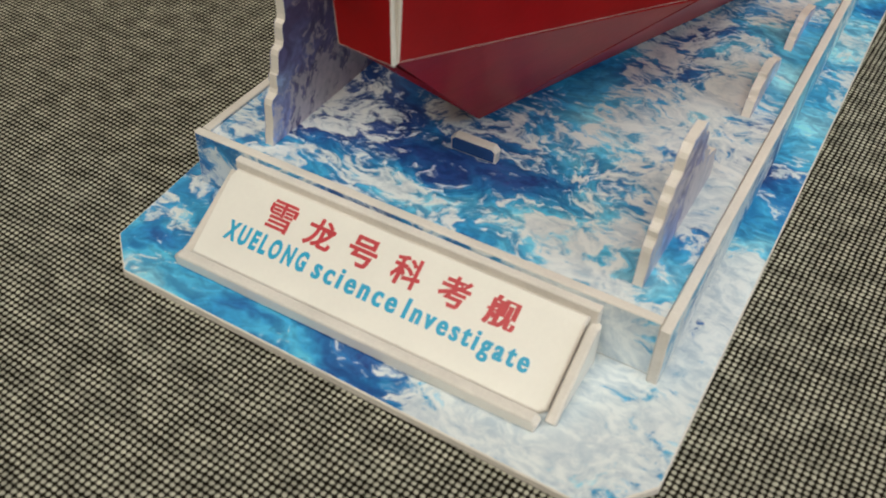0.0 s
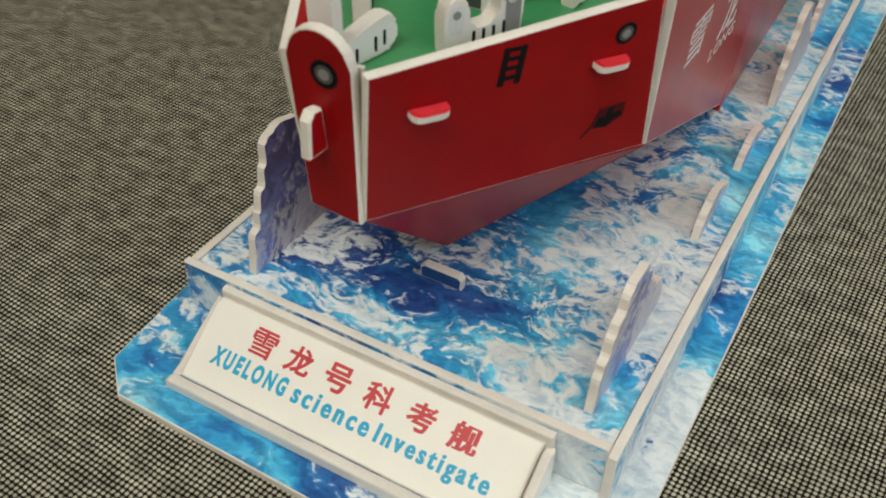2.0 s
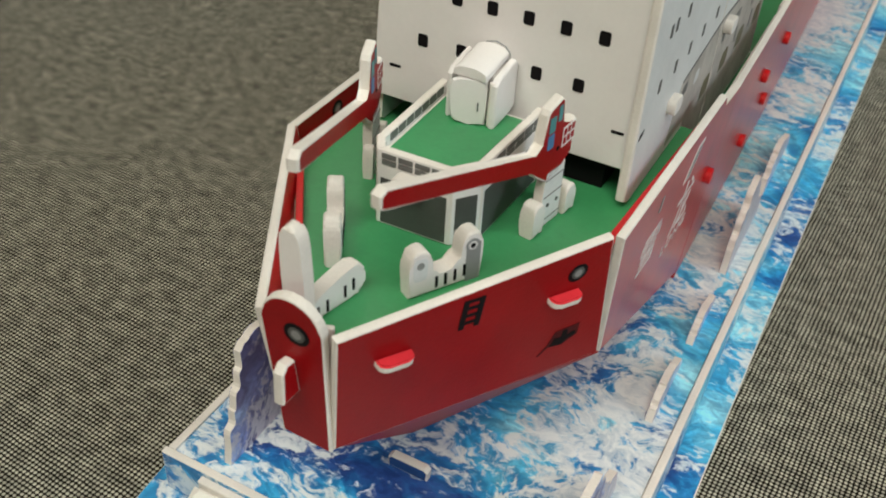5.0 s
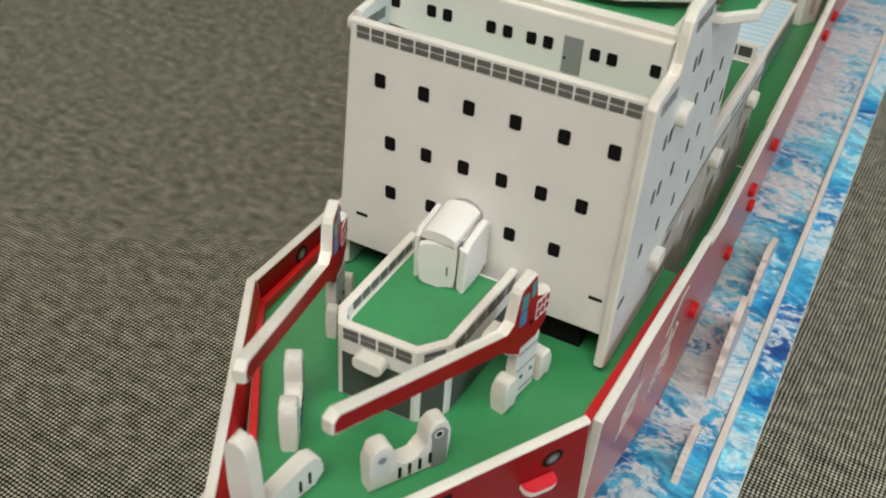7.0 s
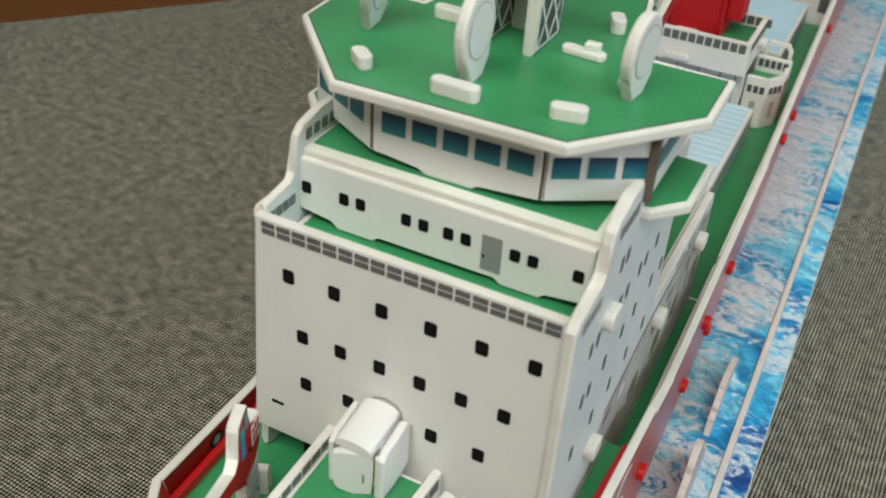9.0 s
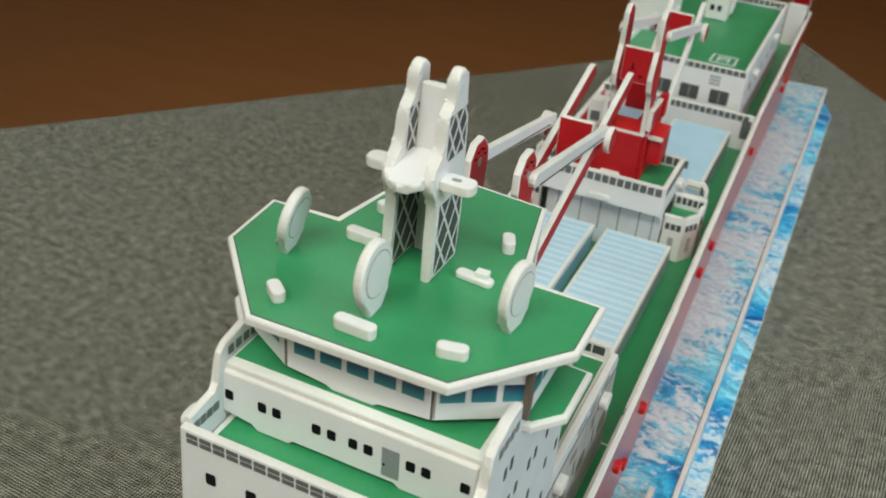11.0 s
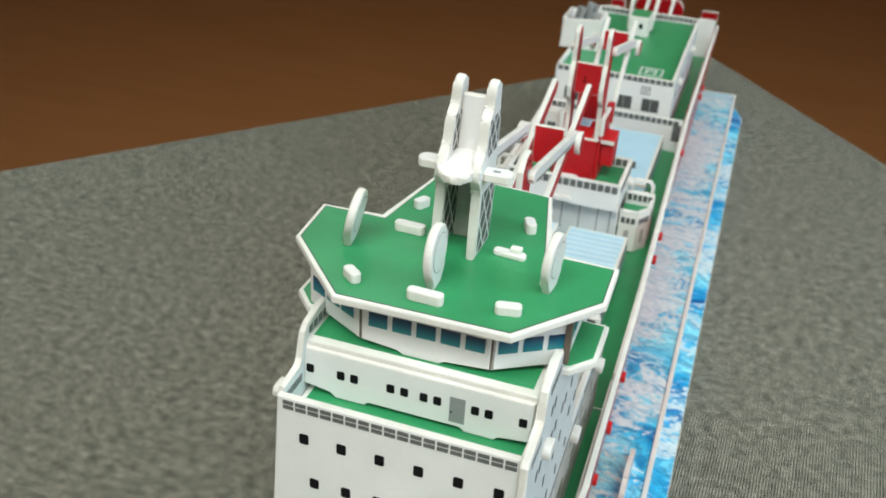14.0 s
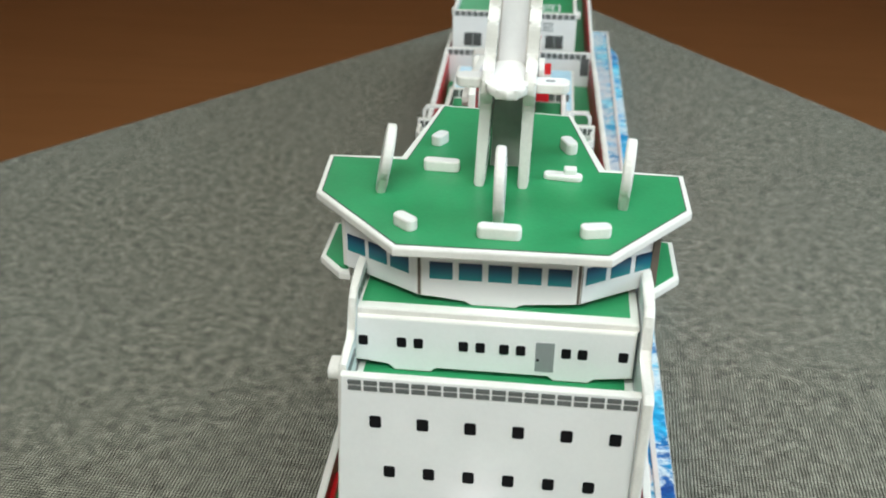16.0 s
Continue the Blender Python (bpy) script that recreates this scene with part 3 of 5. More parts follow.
def on_board(ob, p):
    """A point (mm) in a board's own axes."""
    o, u, v = FRAME[ob.name][:3]
    q = (P3(*p) - o) / MM
    return q.dot(u), q.dot(v)


def panel(name, corners, mats, parent, th=2.4, flip=False, label="", bev=0.3):
    """A board through given corners (mm); the first edge gives its u axis."""
    c = [Vector(p) for p in corners]
    u = (c[1] - c[0]).normalized()
    n = u.cross(c[2] - c[0]).normalized()
    v = n.cross(u)
    pts = [((p - c[0]).dot(u), (p - c[0]).dot(v)) for p in c]
    return board(name, pts, c[0], u, v, mats, parent, th, label, bev)


arc = [(6.9 * math.cos(radians(a)), 3.0 + 7.6 * math.sin(radians(a))) for a in range(0, 181, 15)]
stem = board("stem_plate", [(-6.6, -36.0), (6.6, -37.0)] + [(7.5 * p / 6.9, q) for p, q in arc], (-5.6, -9.2, 81.9), X, (0, -0.08, 1), (RED, FOAM), hull, 2.6, "rounded red stem plate", bev=0.5)


def hawse(on, a, b, r, back=False):
    decal("hawse_ring", on, circle(r), a, b, BLACK, 0.14, "black hawse ring", back)
    decal("hawse_ring", on, circle(r * 0.66), a, b, DARK, 0.2, "", back)
    decal("hawse_hole", on, circle(r * 0.40), a, b, GREY, 0.26, "grey hawse centre", back)


hawse(stem, 1.2, 0.8, 3.2)
board("stem_tab", [(-13.9, 64.6), (-7.6, 64.0), (-9.0, 74.6), (-11.8, 75.2), (-13.5, 73.4)], (-5.4, 0, 0), Y, Z, (RED, FOAM), hull, 2.8, "red tab with white cut edge", 0.5)

panel("stem_joint", [(-2.0, -5.6, 50.0), (2.0, -4.4, 50.0), (2.0, -5.2, 84.0), (-2.0, -6.4, 84.0)], (FOAM, FOAM), hull, 1.2, label="pale glued joint beside the stem", bev=0.1)
bow_r = panel("bow_panel", [(1.4, -5.4, 45.6), (41.2, 62.0, 41.0), (42.2, 52.6, 86.6), (1.4, -6.6, 85.0)], (RED, FOAM), hull, 2.4, label="red bow side panel", bev=0.45)
# Its inner face takes a brighter red: light from starboard put into colour.
panel("bow_panel", [(-51.0, 53.0, 86.6), (-49.4, 62.0, 41.0), (-11.8, -5.4, 45.6), (-12.2, -6.6, 85.0)], (RED, FOAM, BRIGHT), hull, 2.4, label="red bow side panel", bev=0.45)
for side in (1, -1):
    def sx(r, l):
        return r if side > 0 else l
    order = (lambda p: p) if side > 0 else (lambda p: p[::-1])
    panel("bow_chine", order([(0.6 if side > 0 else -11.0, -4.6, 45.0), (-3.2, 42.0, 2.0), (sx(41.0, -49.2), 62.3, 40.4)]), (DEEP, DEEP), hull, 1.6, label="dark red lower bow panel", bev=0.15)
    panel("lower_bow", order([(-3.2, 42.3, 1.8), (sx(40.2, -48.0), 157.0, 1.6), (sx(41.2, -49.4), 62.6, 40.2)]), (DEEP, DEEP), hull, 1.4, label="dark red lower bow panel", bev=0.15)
    fore = panel("fore_side", order([(sx(41.6, -49.8), 62.6, 40.8), (sx(41.2, -48.4), 157.5, 1.6), (sx(46.4, -52.6), 157.0, 80.0), (sx(46.4, -52.5), 139.0, 80.5), (sx(46.3, -52.4), 137.0, 85.4), (sx(42.9, -51.0), 53.6, 86.4)]), (HULL, FOAM, RED), hull, 2.4, label="glossy red hull side panel", bev=0.45)
    if side > 0:
        fore_r = fore
    else:
        fore_l = fore
    ys = (157.5, 300, 530, 775)
    for y0, y1 in zip(ys, ys[1:]):
        x0, x1 = mid_x(y0) + side * 50.3, mid_x(y1) + side * 50.3
        if y0 == 157.5:
            x0 = sx(46.4, -52.6)
        tuck = side * 0.2 * (1 + ys.index(y0))
        panel("hull_side", order([(x0 - tuck - side * 5.0, y0 - 3.0, 0.3), (x1 - tuck - side * 5.0, y1, 0.3), (x1 - tuck, y1, 79.6), (x0 - tuck, y0 - 3.0, 79.6)]), (HULL, FOAM, RED), hull, 2.4, label="glossy red hull side panel", bev=0.45)
for side in (1, -1):
    order = (lambda p: p) if side > 0 else (lambda p: p[::-1])
    for y0, y1, gap_, top_z, wide in ((140, 226, 3.0, 75.5, 1.0), (226.4, 299.5, 2.45, 79.0, 1.0), (300, 528, 2.45, 79.0, 1.0)):
        x0, x1 = (float(np.interp(y, (157.5, 300, 530), (46.4 if side > 0 else -52.6, mid_x(300) + side * 50.3, mid_x(530) + side * 50.3))) - side * gap_ for y in (y0, y1))
        panel("deck_coaming", order([(x0, y0, 58.7), (x1, y1, 58.7), (x1, y1, top_z), (x0, y0, top_z)]), (CREAM if y0 < 200 else CRANE, FOAM), hull, wide, label="thin coaming inside the gunwale", bev=0.2)


def no_seam(ob):
    """Hull panels abut flush, with no groove: only their top edge shows the pale core."""
    aft = max(v.co.y for v in ob.data.vertices)
    for v in ob.data.vertices:
        if aft - v.co.y < 0.9 * MM:
            v.co.y = aft
    for p in ob.data.polygons:
        c = ob.location + p.center
        if p.material_index == 1 and c.y > 0.140 and c.z < 0.094:
            p.material_index = 0


for ob in [o for o in hull.children if o.name.startswith(("fore_side", "hull_side"))]:
    no_seam(ob)
board("transom", [(-41.0, 0.3), (41.0, 0.3), (48.5, 79.5), (-48.5, 79.5)], (mid_x(780), 777, 0), NX, Z, (HULL, FOAM), hull)
fd = [(-11, -3.5), (0.5, -3.5), (40.5, 53.5), (43.8, 128), (-49.8, 128), (-48.6, 53.5)]
board("fore_deck", fd, (0, 0, 76.5), X, Y, (GREEN, FOAM), hull, 2.4, "green printed foredeck", bev=0.15)
md = [(mid_x(y) + (45.5 if y < 200 else 47.6), y) for y in (128.3, 300, 530, 774)] + [(mid_x(y) - (45.8 if y < 200 else 47.6), y) for y in (774, 530, 300, 128.3)]
main = board("main_deck", md, (0, 0, 58.6), X, Y, (GREEN, FOAM), hull, 2.4, "green printed main deck", bev=0.15)
# The strips' brighter red stands for the light they catch.
panel("inner_bulwark", [(38.0, 54, 76.6), (41.6, 126, 76.6), (41.6, 126, 80.2), (38.0, 54, 80.2)][::-1], (BRIGHT, BRIGHT), hull, 2.6, label="red inner bulwark strip, brightened as if lit", bev=0.3)
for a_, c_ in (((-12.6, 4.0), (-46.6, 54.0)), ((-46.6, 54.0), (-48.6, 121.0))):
    panel("inner_bulwark", [(*a_, 76.6), (*c_, 76.6), (*c_, 79.6), (*a_, 79.6)], (BRIGHT, BRIGHT), hull, 1.8, label="red inner bulwark strip, brightened as if lit", bev=0.2)

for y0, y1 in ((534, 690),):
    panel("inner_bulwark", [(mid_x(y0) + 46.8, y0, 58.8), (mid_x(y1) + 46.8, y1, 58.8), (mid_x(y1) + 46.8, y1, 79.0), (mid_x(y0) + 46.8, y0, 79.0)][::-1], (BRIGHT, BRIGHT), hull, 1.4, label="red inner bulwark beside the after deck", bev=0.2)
decal("deck_seam", main, rounded(7.0, 0.9, 0.1, 1), 36.6, 226.6, LETTER, label="pale deck joint")

# prints on the bow
hawse(bow_r, 60.0, 36.8, 2.8)
hawse(fore_l, *on_board(fore_l, (-49.5, 74.0, 81.6)), 2.6, True)
for da in (-2.1, 2.1):
    decal("ladder_rail", bow_r, rounded(1.5, 9.6, 0.2, 1), 30.6 + da, 34.6, BLACK)
for db in (-2.9, -0.5, 1.9, 4.2):
    decal("ladder_rung", bow_r, rounded(3.2, 1.0, 0.2, 1), 30.6, 34.6 + db, BLACK)
plate = [(-2.9, 3.3), (4.5, 4.0), (4.9, -0.2), (0.6, -2.8), (-4.0, -2.2), (-6.4, -4.8), (-6.7, -4.5), (-4.4, -1.4)]
fluke = [(-3.4, -1.9), (0.4, -2.5), (1.6, -1.0), (4.4, 0.0), (3.6, 1.6), (1.4, 0.9), (0.9, 3.2), (-0.4, 3.0), (-0.6, 0.6), (-2.6, 0.9)]
decal("anchor_print", bow_r, plate, 62.4, 12.8, FADED, label="dark anchor pocket print")
decal("anchor_print", bow_r, fluke, 62.4, 12.8, BLACK, 0.24, label="black anchor-shaped print")


def fairlead(on, a, b, l=9.0, h=2.4, d=3.4, label="red-topped white fairlead tab"):
    """A rounded foam tab pushed through the bow, its top printed red."""
    o, u, v, n, th = FRAME[on.name]
    plan = [(-l / 2, 0), (l / 2, 0)] + [(l / 2 * math.cos(radians(t)) ** 0.5 if t < 90 else -l / 2 * abs(math.cos(radians(t))) ** 0.5, d * (0.35 + 0.65 * math.sin(radians(t)))) for t in (5, 25, 50, 75, 105, 130, 155, 175)]
    bm = bmesh.new()
    top_ = [bm.verts.new(o + (u * (a + p) + v * (b + h / 2) + n * (q - 0.1)) * MM) for p, q in plan]
    low_ = [bm.verts.new(w.co - v * h * MM) for w in top_]
    f = bm.faces.new(top_)
    g = bm.faces.new(low_[::-1])
    g.material_index = 1
    for i in range(len(plan)):
        bm.faces.new((top_[i], low_[i], low_[(i + 1) % len(plan)], top_[(i + 1) % len(plan)])).material_index = 1
    low_rim = list(g.edges)
    bmesh.ops.bevel(bm, geom=list(f.edges), offset=0.45 * MM, segments=2, affect="EDGES", material=0)
    bmesh.ops.bevel(bm, geom=low_rim, offset=0.45 * MM, segments=2, affect="EDGES", material=1)
    return part("fairlead", bm, [ROSE, FOAM], on, label)


fairlead(bow_r, 11.4, 28.2)
fairlead(bow_r, 57.4, 30.2)
# ship's name, brushed on the hull side
lettering("name_character", "雪", fore_r, 16.6, 31.6, 12.9, 26.6, LETTER, level=True)
lettering("name_character", "龙", fore_r, 48.4, 64.4, 7.0, 25.4, LETTER, level=True)
lettering("name_word", "LONG", fore_r, 45.8, 68.0, 1.6, 5.6, LETTER, level=True)
for quad, ink in (([(84.4, 74.6), (86.2, 74.4), (86.8, 79.2), (85.0, 79.4)], GREY), ([(108.6, 69.4), (114.4, 69.4), (121.0, 79.4), (115.2, 79.4)], LETTER), ([(110.0, 70.4), (113.8, 70.4), (119.4, 78.8), (115.6, 78.8)], GREY)):
    decal("hull_window", fore_r, [on_board(fore_r, (44.5, *p)) for p in quad], 0, 0, ink, 0.16 if ink is LETTER or quad[0][0] < 90 else 0.24, label="grey printed port")
for y, z in ((147, 51), (220, 25), (225, 51.6), (253, 28), (263, 51.7), (369.5, 57.4), (405, 54), (540, 52), (690, 42), (702, 46)):
    xx = (46.2 if y < 160 else float(np.interp(y, (157.5, 300), (46.4, mid_x(300) + 50.3))) if y < 300 else mid_x(y) + 50.3) - (79.6 - z) * 0.063 - 0.4
    pill("side_fender", xx, y, z, Y, 5.4, 4.6, 2.2, [BRIGHT, BRIGHT], hull, "bright red side fender", rise=X)

# ---- bridge tower ----
tower = thing("bridge_tower", -1, 118, 75, "white foam-board bridge tower with rows of black windows", "superstructure")
front = board("front_wall", [(-40.6, 87.2), (33.9, 87.2), (33.9, 150.2), (-36.8, 150.2)], (0, 79.5, 0), X, Z, (WHITE, FOAM), tower, label="white front wall with three window rows")
WIN = rounded(2.9, 3.6, 0.6, 3)
for i in range(6):
    decal("window", front, WIN, -28.7 + 11.55 * i, 136.9, BLACK)
    decal("window", front, WIN, -25.6 + 9.9 * i, 121.1, BLACK)
for x in (-25.1, -13.7, -2.9, 7.6, 19.1):
    decal("window", front, WIN, x, 107.1, BLACK)
for i in range(18):
    for b in (148.6, 146.9):
        decal("rail_print", front, rounded(3.25, 1.3, 0.08, 1), -33.4 + 3.82 * i, b, RAIL)
decal("scupper", front, rounded(3.4, 0.8, 0.2, 2), 31.0, 97.4, BLACK)
decal("scupper", front, rounded(3.4, 0.8, 0.2, 2), -33.4, 97.4, BLACK)
# Solid black block painted as the shade in the gap below the tower.
block("under_wall_shade", -30, 28, 84.5, 150, 75.1, 86.2, BLACK, tower, "black block painted as the shade under the front wall", 0.3)

PROF = [(77.5, 79.2), (80.4, 77.4), (83.0, 77.6), (127.6, 77.2), (128.2, 58.9), (154, 58.9), (154, 157), (113, 157), (112.4, 164.8), (111.0, 165.8), (104, 165.8), (96.4, 164.6), (94.2, 162.6), (93.6, 160), (93.4, 153.6), (92.2, 151.6), (79.0, 151.4), (77.3, 149.8)]
# Sides get a cooler grey than the front: dimmer sky light put into colour.
side_r = board("side_wall", PROF, (36.6, 0, 0), Y, Z, (PALE, FOAM), tower, 2.7, "white side wall with stepped top, side shade in its grey", bev=0.7)
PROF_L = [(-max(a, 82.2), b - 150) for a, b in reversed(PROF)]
side_l = board("side_wall", PROF_L, (-37.8, 0, 150), NY, (0.047, 0, 1), (PALE, FOAM), tower, 2.0, "white side wall with stepped top, side shade in its grey", bev=0.6)
SLOT = [(-0.85, -1.7), (0.55, -1.7), (0.85, -1.3), (0.85, 1.7), (-0.55, 1.7), (-0.85, 1.3)]
SLOTS = {149.5: (104.2, 108.2), 136.0: (91.0, 95.2, 109.5, 114.5, 123.8, 128.6, 137.5), 121.8: (91.0, 95.4, 105.6, 118.0, 127.4, 140.8, 149.6), 107.2: (90.0, 103.0, 115.6, 128.4, 142.4)}
for z, ys in SLOTS.items():
    for y in ys:
        decal("window", side_r, SLOT, y, z, DARK)
        decal("window", side_l, SLOT, -y, z - 150, DARK)
decal("lower_deck_print", side_r, [(110, 79.0), (127, 79.0), (129, 60.5), (153.4, 60.5), (153.4, 99.6), (116, 95.6)], 0, 0, TAUPE, 0.10, "grey-brown printed lower deck")
decal("deck_line", side_r, [(117, 95.7), (153.6, 99.7), (153.6, 100.5), (117, 96.5)], 0, 0, STEEL)
ARCH = [(-4.6, -3.2), (3.4, -3.2), (4.6, -0.6), (4.0, 2.6), (2.0, 3.4), (-3.0, 3.0), (-4.4, 1.0)]
decal("opening", side_r, ARCH, 148.5, 80.5, OLIVE, label="dark olive printed opening")
decal("opening", side_r, [(p * 0.6, q * 0.5) for p, q in ARCH], 120.5, 92.4, STEEL)
decal("opening", side_r, [(p * 0.5, q * 0.6) for p, q in ARCH], 133.0, 91.0, PALE)
decal("scupper", side_r, [(-1.9, -0.7), (1.2, -0.4), (1.9, 0.9), (-1.0, 0.5)], 81.0, 97.6, BLACK)
for k in range(4):
    decal("rail_print", side_r, rounded(2.3, 2.6, 0.1, 1), 99.0 + 3.3 * k, 160.4, STEEL)
    decal("rail_print", side_l, rounded(2.2, 2.6, 0.1, 1), -98.4 - 3.2 * k, 11.6, STEEL, back=True)
    decal("rail_print", side_r, rounded(2.2, 2.6, 0.1, 1), 82.4 + 2.8 * k, 148.2, GREY)
    decal("rail_print", side_l, rounded(2.2, 2.6, 0.1, 1), -84.4 - 2.6 * k, -2.6, STEEL, back=True)
for y, z in ((99.5, 139.5), (106.6, 94.6)):
    pill("side_tab", 36.5, y, z, Y, 7.0, 4.8, 2.5, [WHITE, FOAM], tower, "white glued foam tab", rise=X)
for y, z in ((88, 146.0), (108, 94.4)):
    pill("side_tab", -38.0 + (z - 150) * 0.047, y, z, Y, 6.6, 4.0, 3.0, [WHITE, FOAM], tower, "white glued foam tab", rise=NX)
board("back_wall", [(-33.9, 77.5), (36.0, 77.5), (36.0, 157), (-33.9, 157)], (0, 156.8, 0), NX, Z, (PALE, FOAM), tower)

d1 = board("lower_terrace", [(-35.9, 82.0), (33.8, 82.0), (33.8, 99), (-35.9, 99)], (0, 0, 140.4), X, Y, (CREAM, FOAM), tower, bev=0.1)
decal("green_floor", d1, [(-34.2, 83.2), (31.6, 83.2), (31.6, 98.6), (-34.2, 98.6)], 0, 0, GREEN, label="green printed terrace floor")
tier = board("upper_wall", [(-36.4, 143.3), (-27.4, 143.3), (-26.4, 140.7), (-17.0, 140.7), (-16.0, 143.0), (12.6, 143.0), (13.6, 140.7), (22.6, 140.7), (23.6, 143.0), (33.2, 143.0), (33.2, 156.8), (-36.4, 156.8)], (0, 95.3, 0), X, Z, (WHITE, FOAM), tower, label="white upper wall with paired windows", bev=0.6)
for x in (-34.1, -24.4, -20.2, -8.9, -4.7, 1.2, 5.3, 16.5, 20.5, 30.4):
    decal("window", tier, rounded(2.4, 2.9, 0.5, 3), x, 149.6, BLACK)
door = decal("door", tier, [(-2.3, -3.9), (2.3, -3.9), (2.3, 4.8), (-2.3, 4.8)], 11.3, 147.6, GREY, label="grey printed door")
decal("door_knob", tier, circle(0.35, 8), 9.6, 147.2, BLACK, 0.3)

d2 = board("upper_terrace", [(-36.6, 96.4), (33.6, 96.4), (33.6, 140), (-36.6, 140)], (0, 0, 158.6), X, Y, (CREAM, FOAM), tower, bev=0.4)
decal("green_floor", d2, [(-34.8, 99.4), (31.4, 99.4), (31.8, 139), (-35.0, 139)], 0, 0, GREEN, label="green printed terrace floor")
for s in (1, -1):
    pts = [(35.6, 112.6), (38.6, 112.8), (45.2, 120.4), (45.2, 139.5), (35.6, 140)]
    inn = [(36.6, 114.3), (38.2, 114.6), (43.8, 121.0), (43.8, 138.4), (36.6, 138.8)]
    if s < 0:
        pts, inn = ([(-4.9 - x, y) for x, y in q[::-1]] for q in (pts, inn))
    w = board("bridge_wing", pts, (0, 0, 158.2), X, Y, (CREAM, FOAM), tower, label="green bridge wing with white rim", bev=0.5, th=2.5)
    decal("green_floor", w, inn, 0, 0, GREEN)

# bridge walls
bf = board("bridge_front", [(-20.2, 160.8), (-9, 160.4), (-7.5, 158.7), (3.5, 158.7), (5, 160.4), (18.1, 160.8), (18.1, 176.5), (-20.2, 176.5)], (0, 100.0, 0), X, Z, (WHITE, FOAM), tower, label="white bridge front with blue windows", bev=0.4)
PANE = [(-2.85, -2.4), (2.85, -2.4), (2.85, 2.4), (-2.85, 2.4)]
for i in range(5):
    decal("window_pane", bf, PANE, -15.1 + 7.2 * i, 168.5, PANES)
for s in (1, -1):
    if s > 0:
        ob = panel("bridge_corner", [(18.8, 100.2, 160.8), (36.6, 111.5, 160.8), (36.6, 111.5, 176.5), (18.8, 100.2, 176.5)], (WHITE, FOAM), tower, bev=0.4)
    else:
        ob = panel("bridge_corner", [(-41.2, 111.5, 160.8), (-20.9, 100.2, 160.8), (-20.9, 100.2, 176.5), (-41.2, 111.5, 176.5)], (WHITE, FOAM), tower, bev=0.4)
    for i in range(3):
        decal("window_pane", ob, PANE, (4.3 + 7.2 * i) if s > 0 else (3.9 + 6.9 * i), 7.8, PANES)
    if s > 0:
        sd = board("bridge_side", [(112.2, 160.8), (137, 160.8), (137, 176.5), (112.2, 176.5)], (37.4, 0, 0), Y, Z, (WHITE, FOAM), tower)
    else:
        sd = board("bridge_side", [(-137, 160.8), (-112.2, 160.8), (-112.2, 176.5), (-137, 176.5)], (-42.0, 0, 0), NY, Z, (WHITE, FOAM), tower)
    for i in range(3):
        decal("window_pane", sd, PANE, s * (117 + 6.9 * i), 168.6, PANES)
# Cut foam edges at the bridge corners, their shade painted dark brown.
for x0, x1, y0, y1 in ((17.9, 19.3, 100.4, 102.4), (36.2, 38.0, 110.9, 113.2), (-21.3, -20.0, 100.4, 102.4)):
    block("corner_edge", x0, x1, y0, y1, 161.0, 176.4, EDGE_SHADE, tower, "foam cut edge at the corner, its shade painted brown", 0.2)
board("bridge_back", [(-17, 158.7), (24, 158.7), (24, 176.5), (-17, 176.5)], (0, 172, 0), NX, Z, (WHITE, FOAM), tower)

ROOF = [(-25.6, 91.6), (25.0, 92.4), (45.6, 118.0), (45.4, 138.9), (24.2, 139.2), (16.2, 177.0), (-24.2, 180.8), (-30.2, 140.8), (-50.8, 140.6), (-49.4, 117.8)]
roof = board("bridge_roof", ROOF, (0, 0, 179.0), X, Y, (CREAM, FOAM), tower, 2.5, "green many-sided bridge roof with white rim", bev=0.5)


def inset(pts, d):
    """The outline pts moved inwards by d."""
    out = []
    k = len(pts)
    for i in range(k):
        a, b, c = (Vector(pts[(i + j) % k]) for j in (-1, 0, 1))
        e, f = (b - a).normalized(), (c - b).normalized()
        n1_, n2_ = Vector((-e.y, e.x)), Vector((-f.y, f.x))
        q = (n1_ + n2_) / (1 + n1_.dot(n2_))
        out.append(tuple(b + q * d))
    return out


decal("dark_border", roof, inset(ROOF, 1.35), 0, 0, DARK, 0.10)
decal("green_top", roof, inset(ROOF, 1.65), 0, 0, GREEN, 0.16, "green printed roof top")
for x, y, a, l, h in ((-24.0, 101.8, -40, 6.6, 3.0), (-1.3, 99.2, -2, 10.6, 3.2), (21.3, 102.4, 12, 7.4, 3.0), (-18.8, 134.2, -3, 9.8, 3.0), (13.5, 132.4, -6, 10.2, 1.6), (-21.2, 151.4, 62, 5.6, 3.0), (15.0, 150.5, -66, 6.4, 3.4)):
    pill("roof_tab", x, y, 179.1, (math.cos(radians(a)), math.sin(radians(a)), 0), l, 3.4, h, [WHITE, FOAM], tower, "white foam tab on the roof")

block("tab_block", 13.6, 17.0, 131.4, 134.0, 180.4, 182.4, CREAM, tower, "small pale block glued on a tab", 0.3)

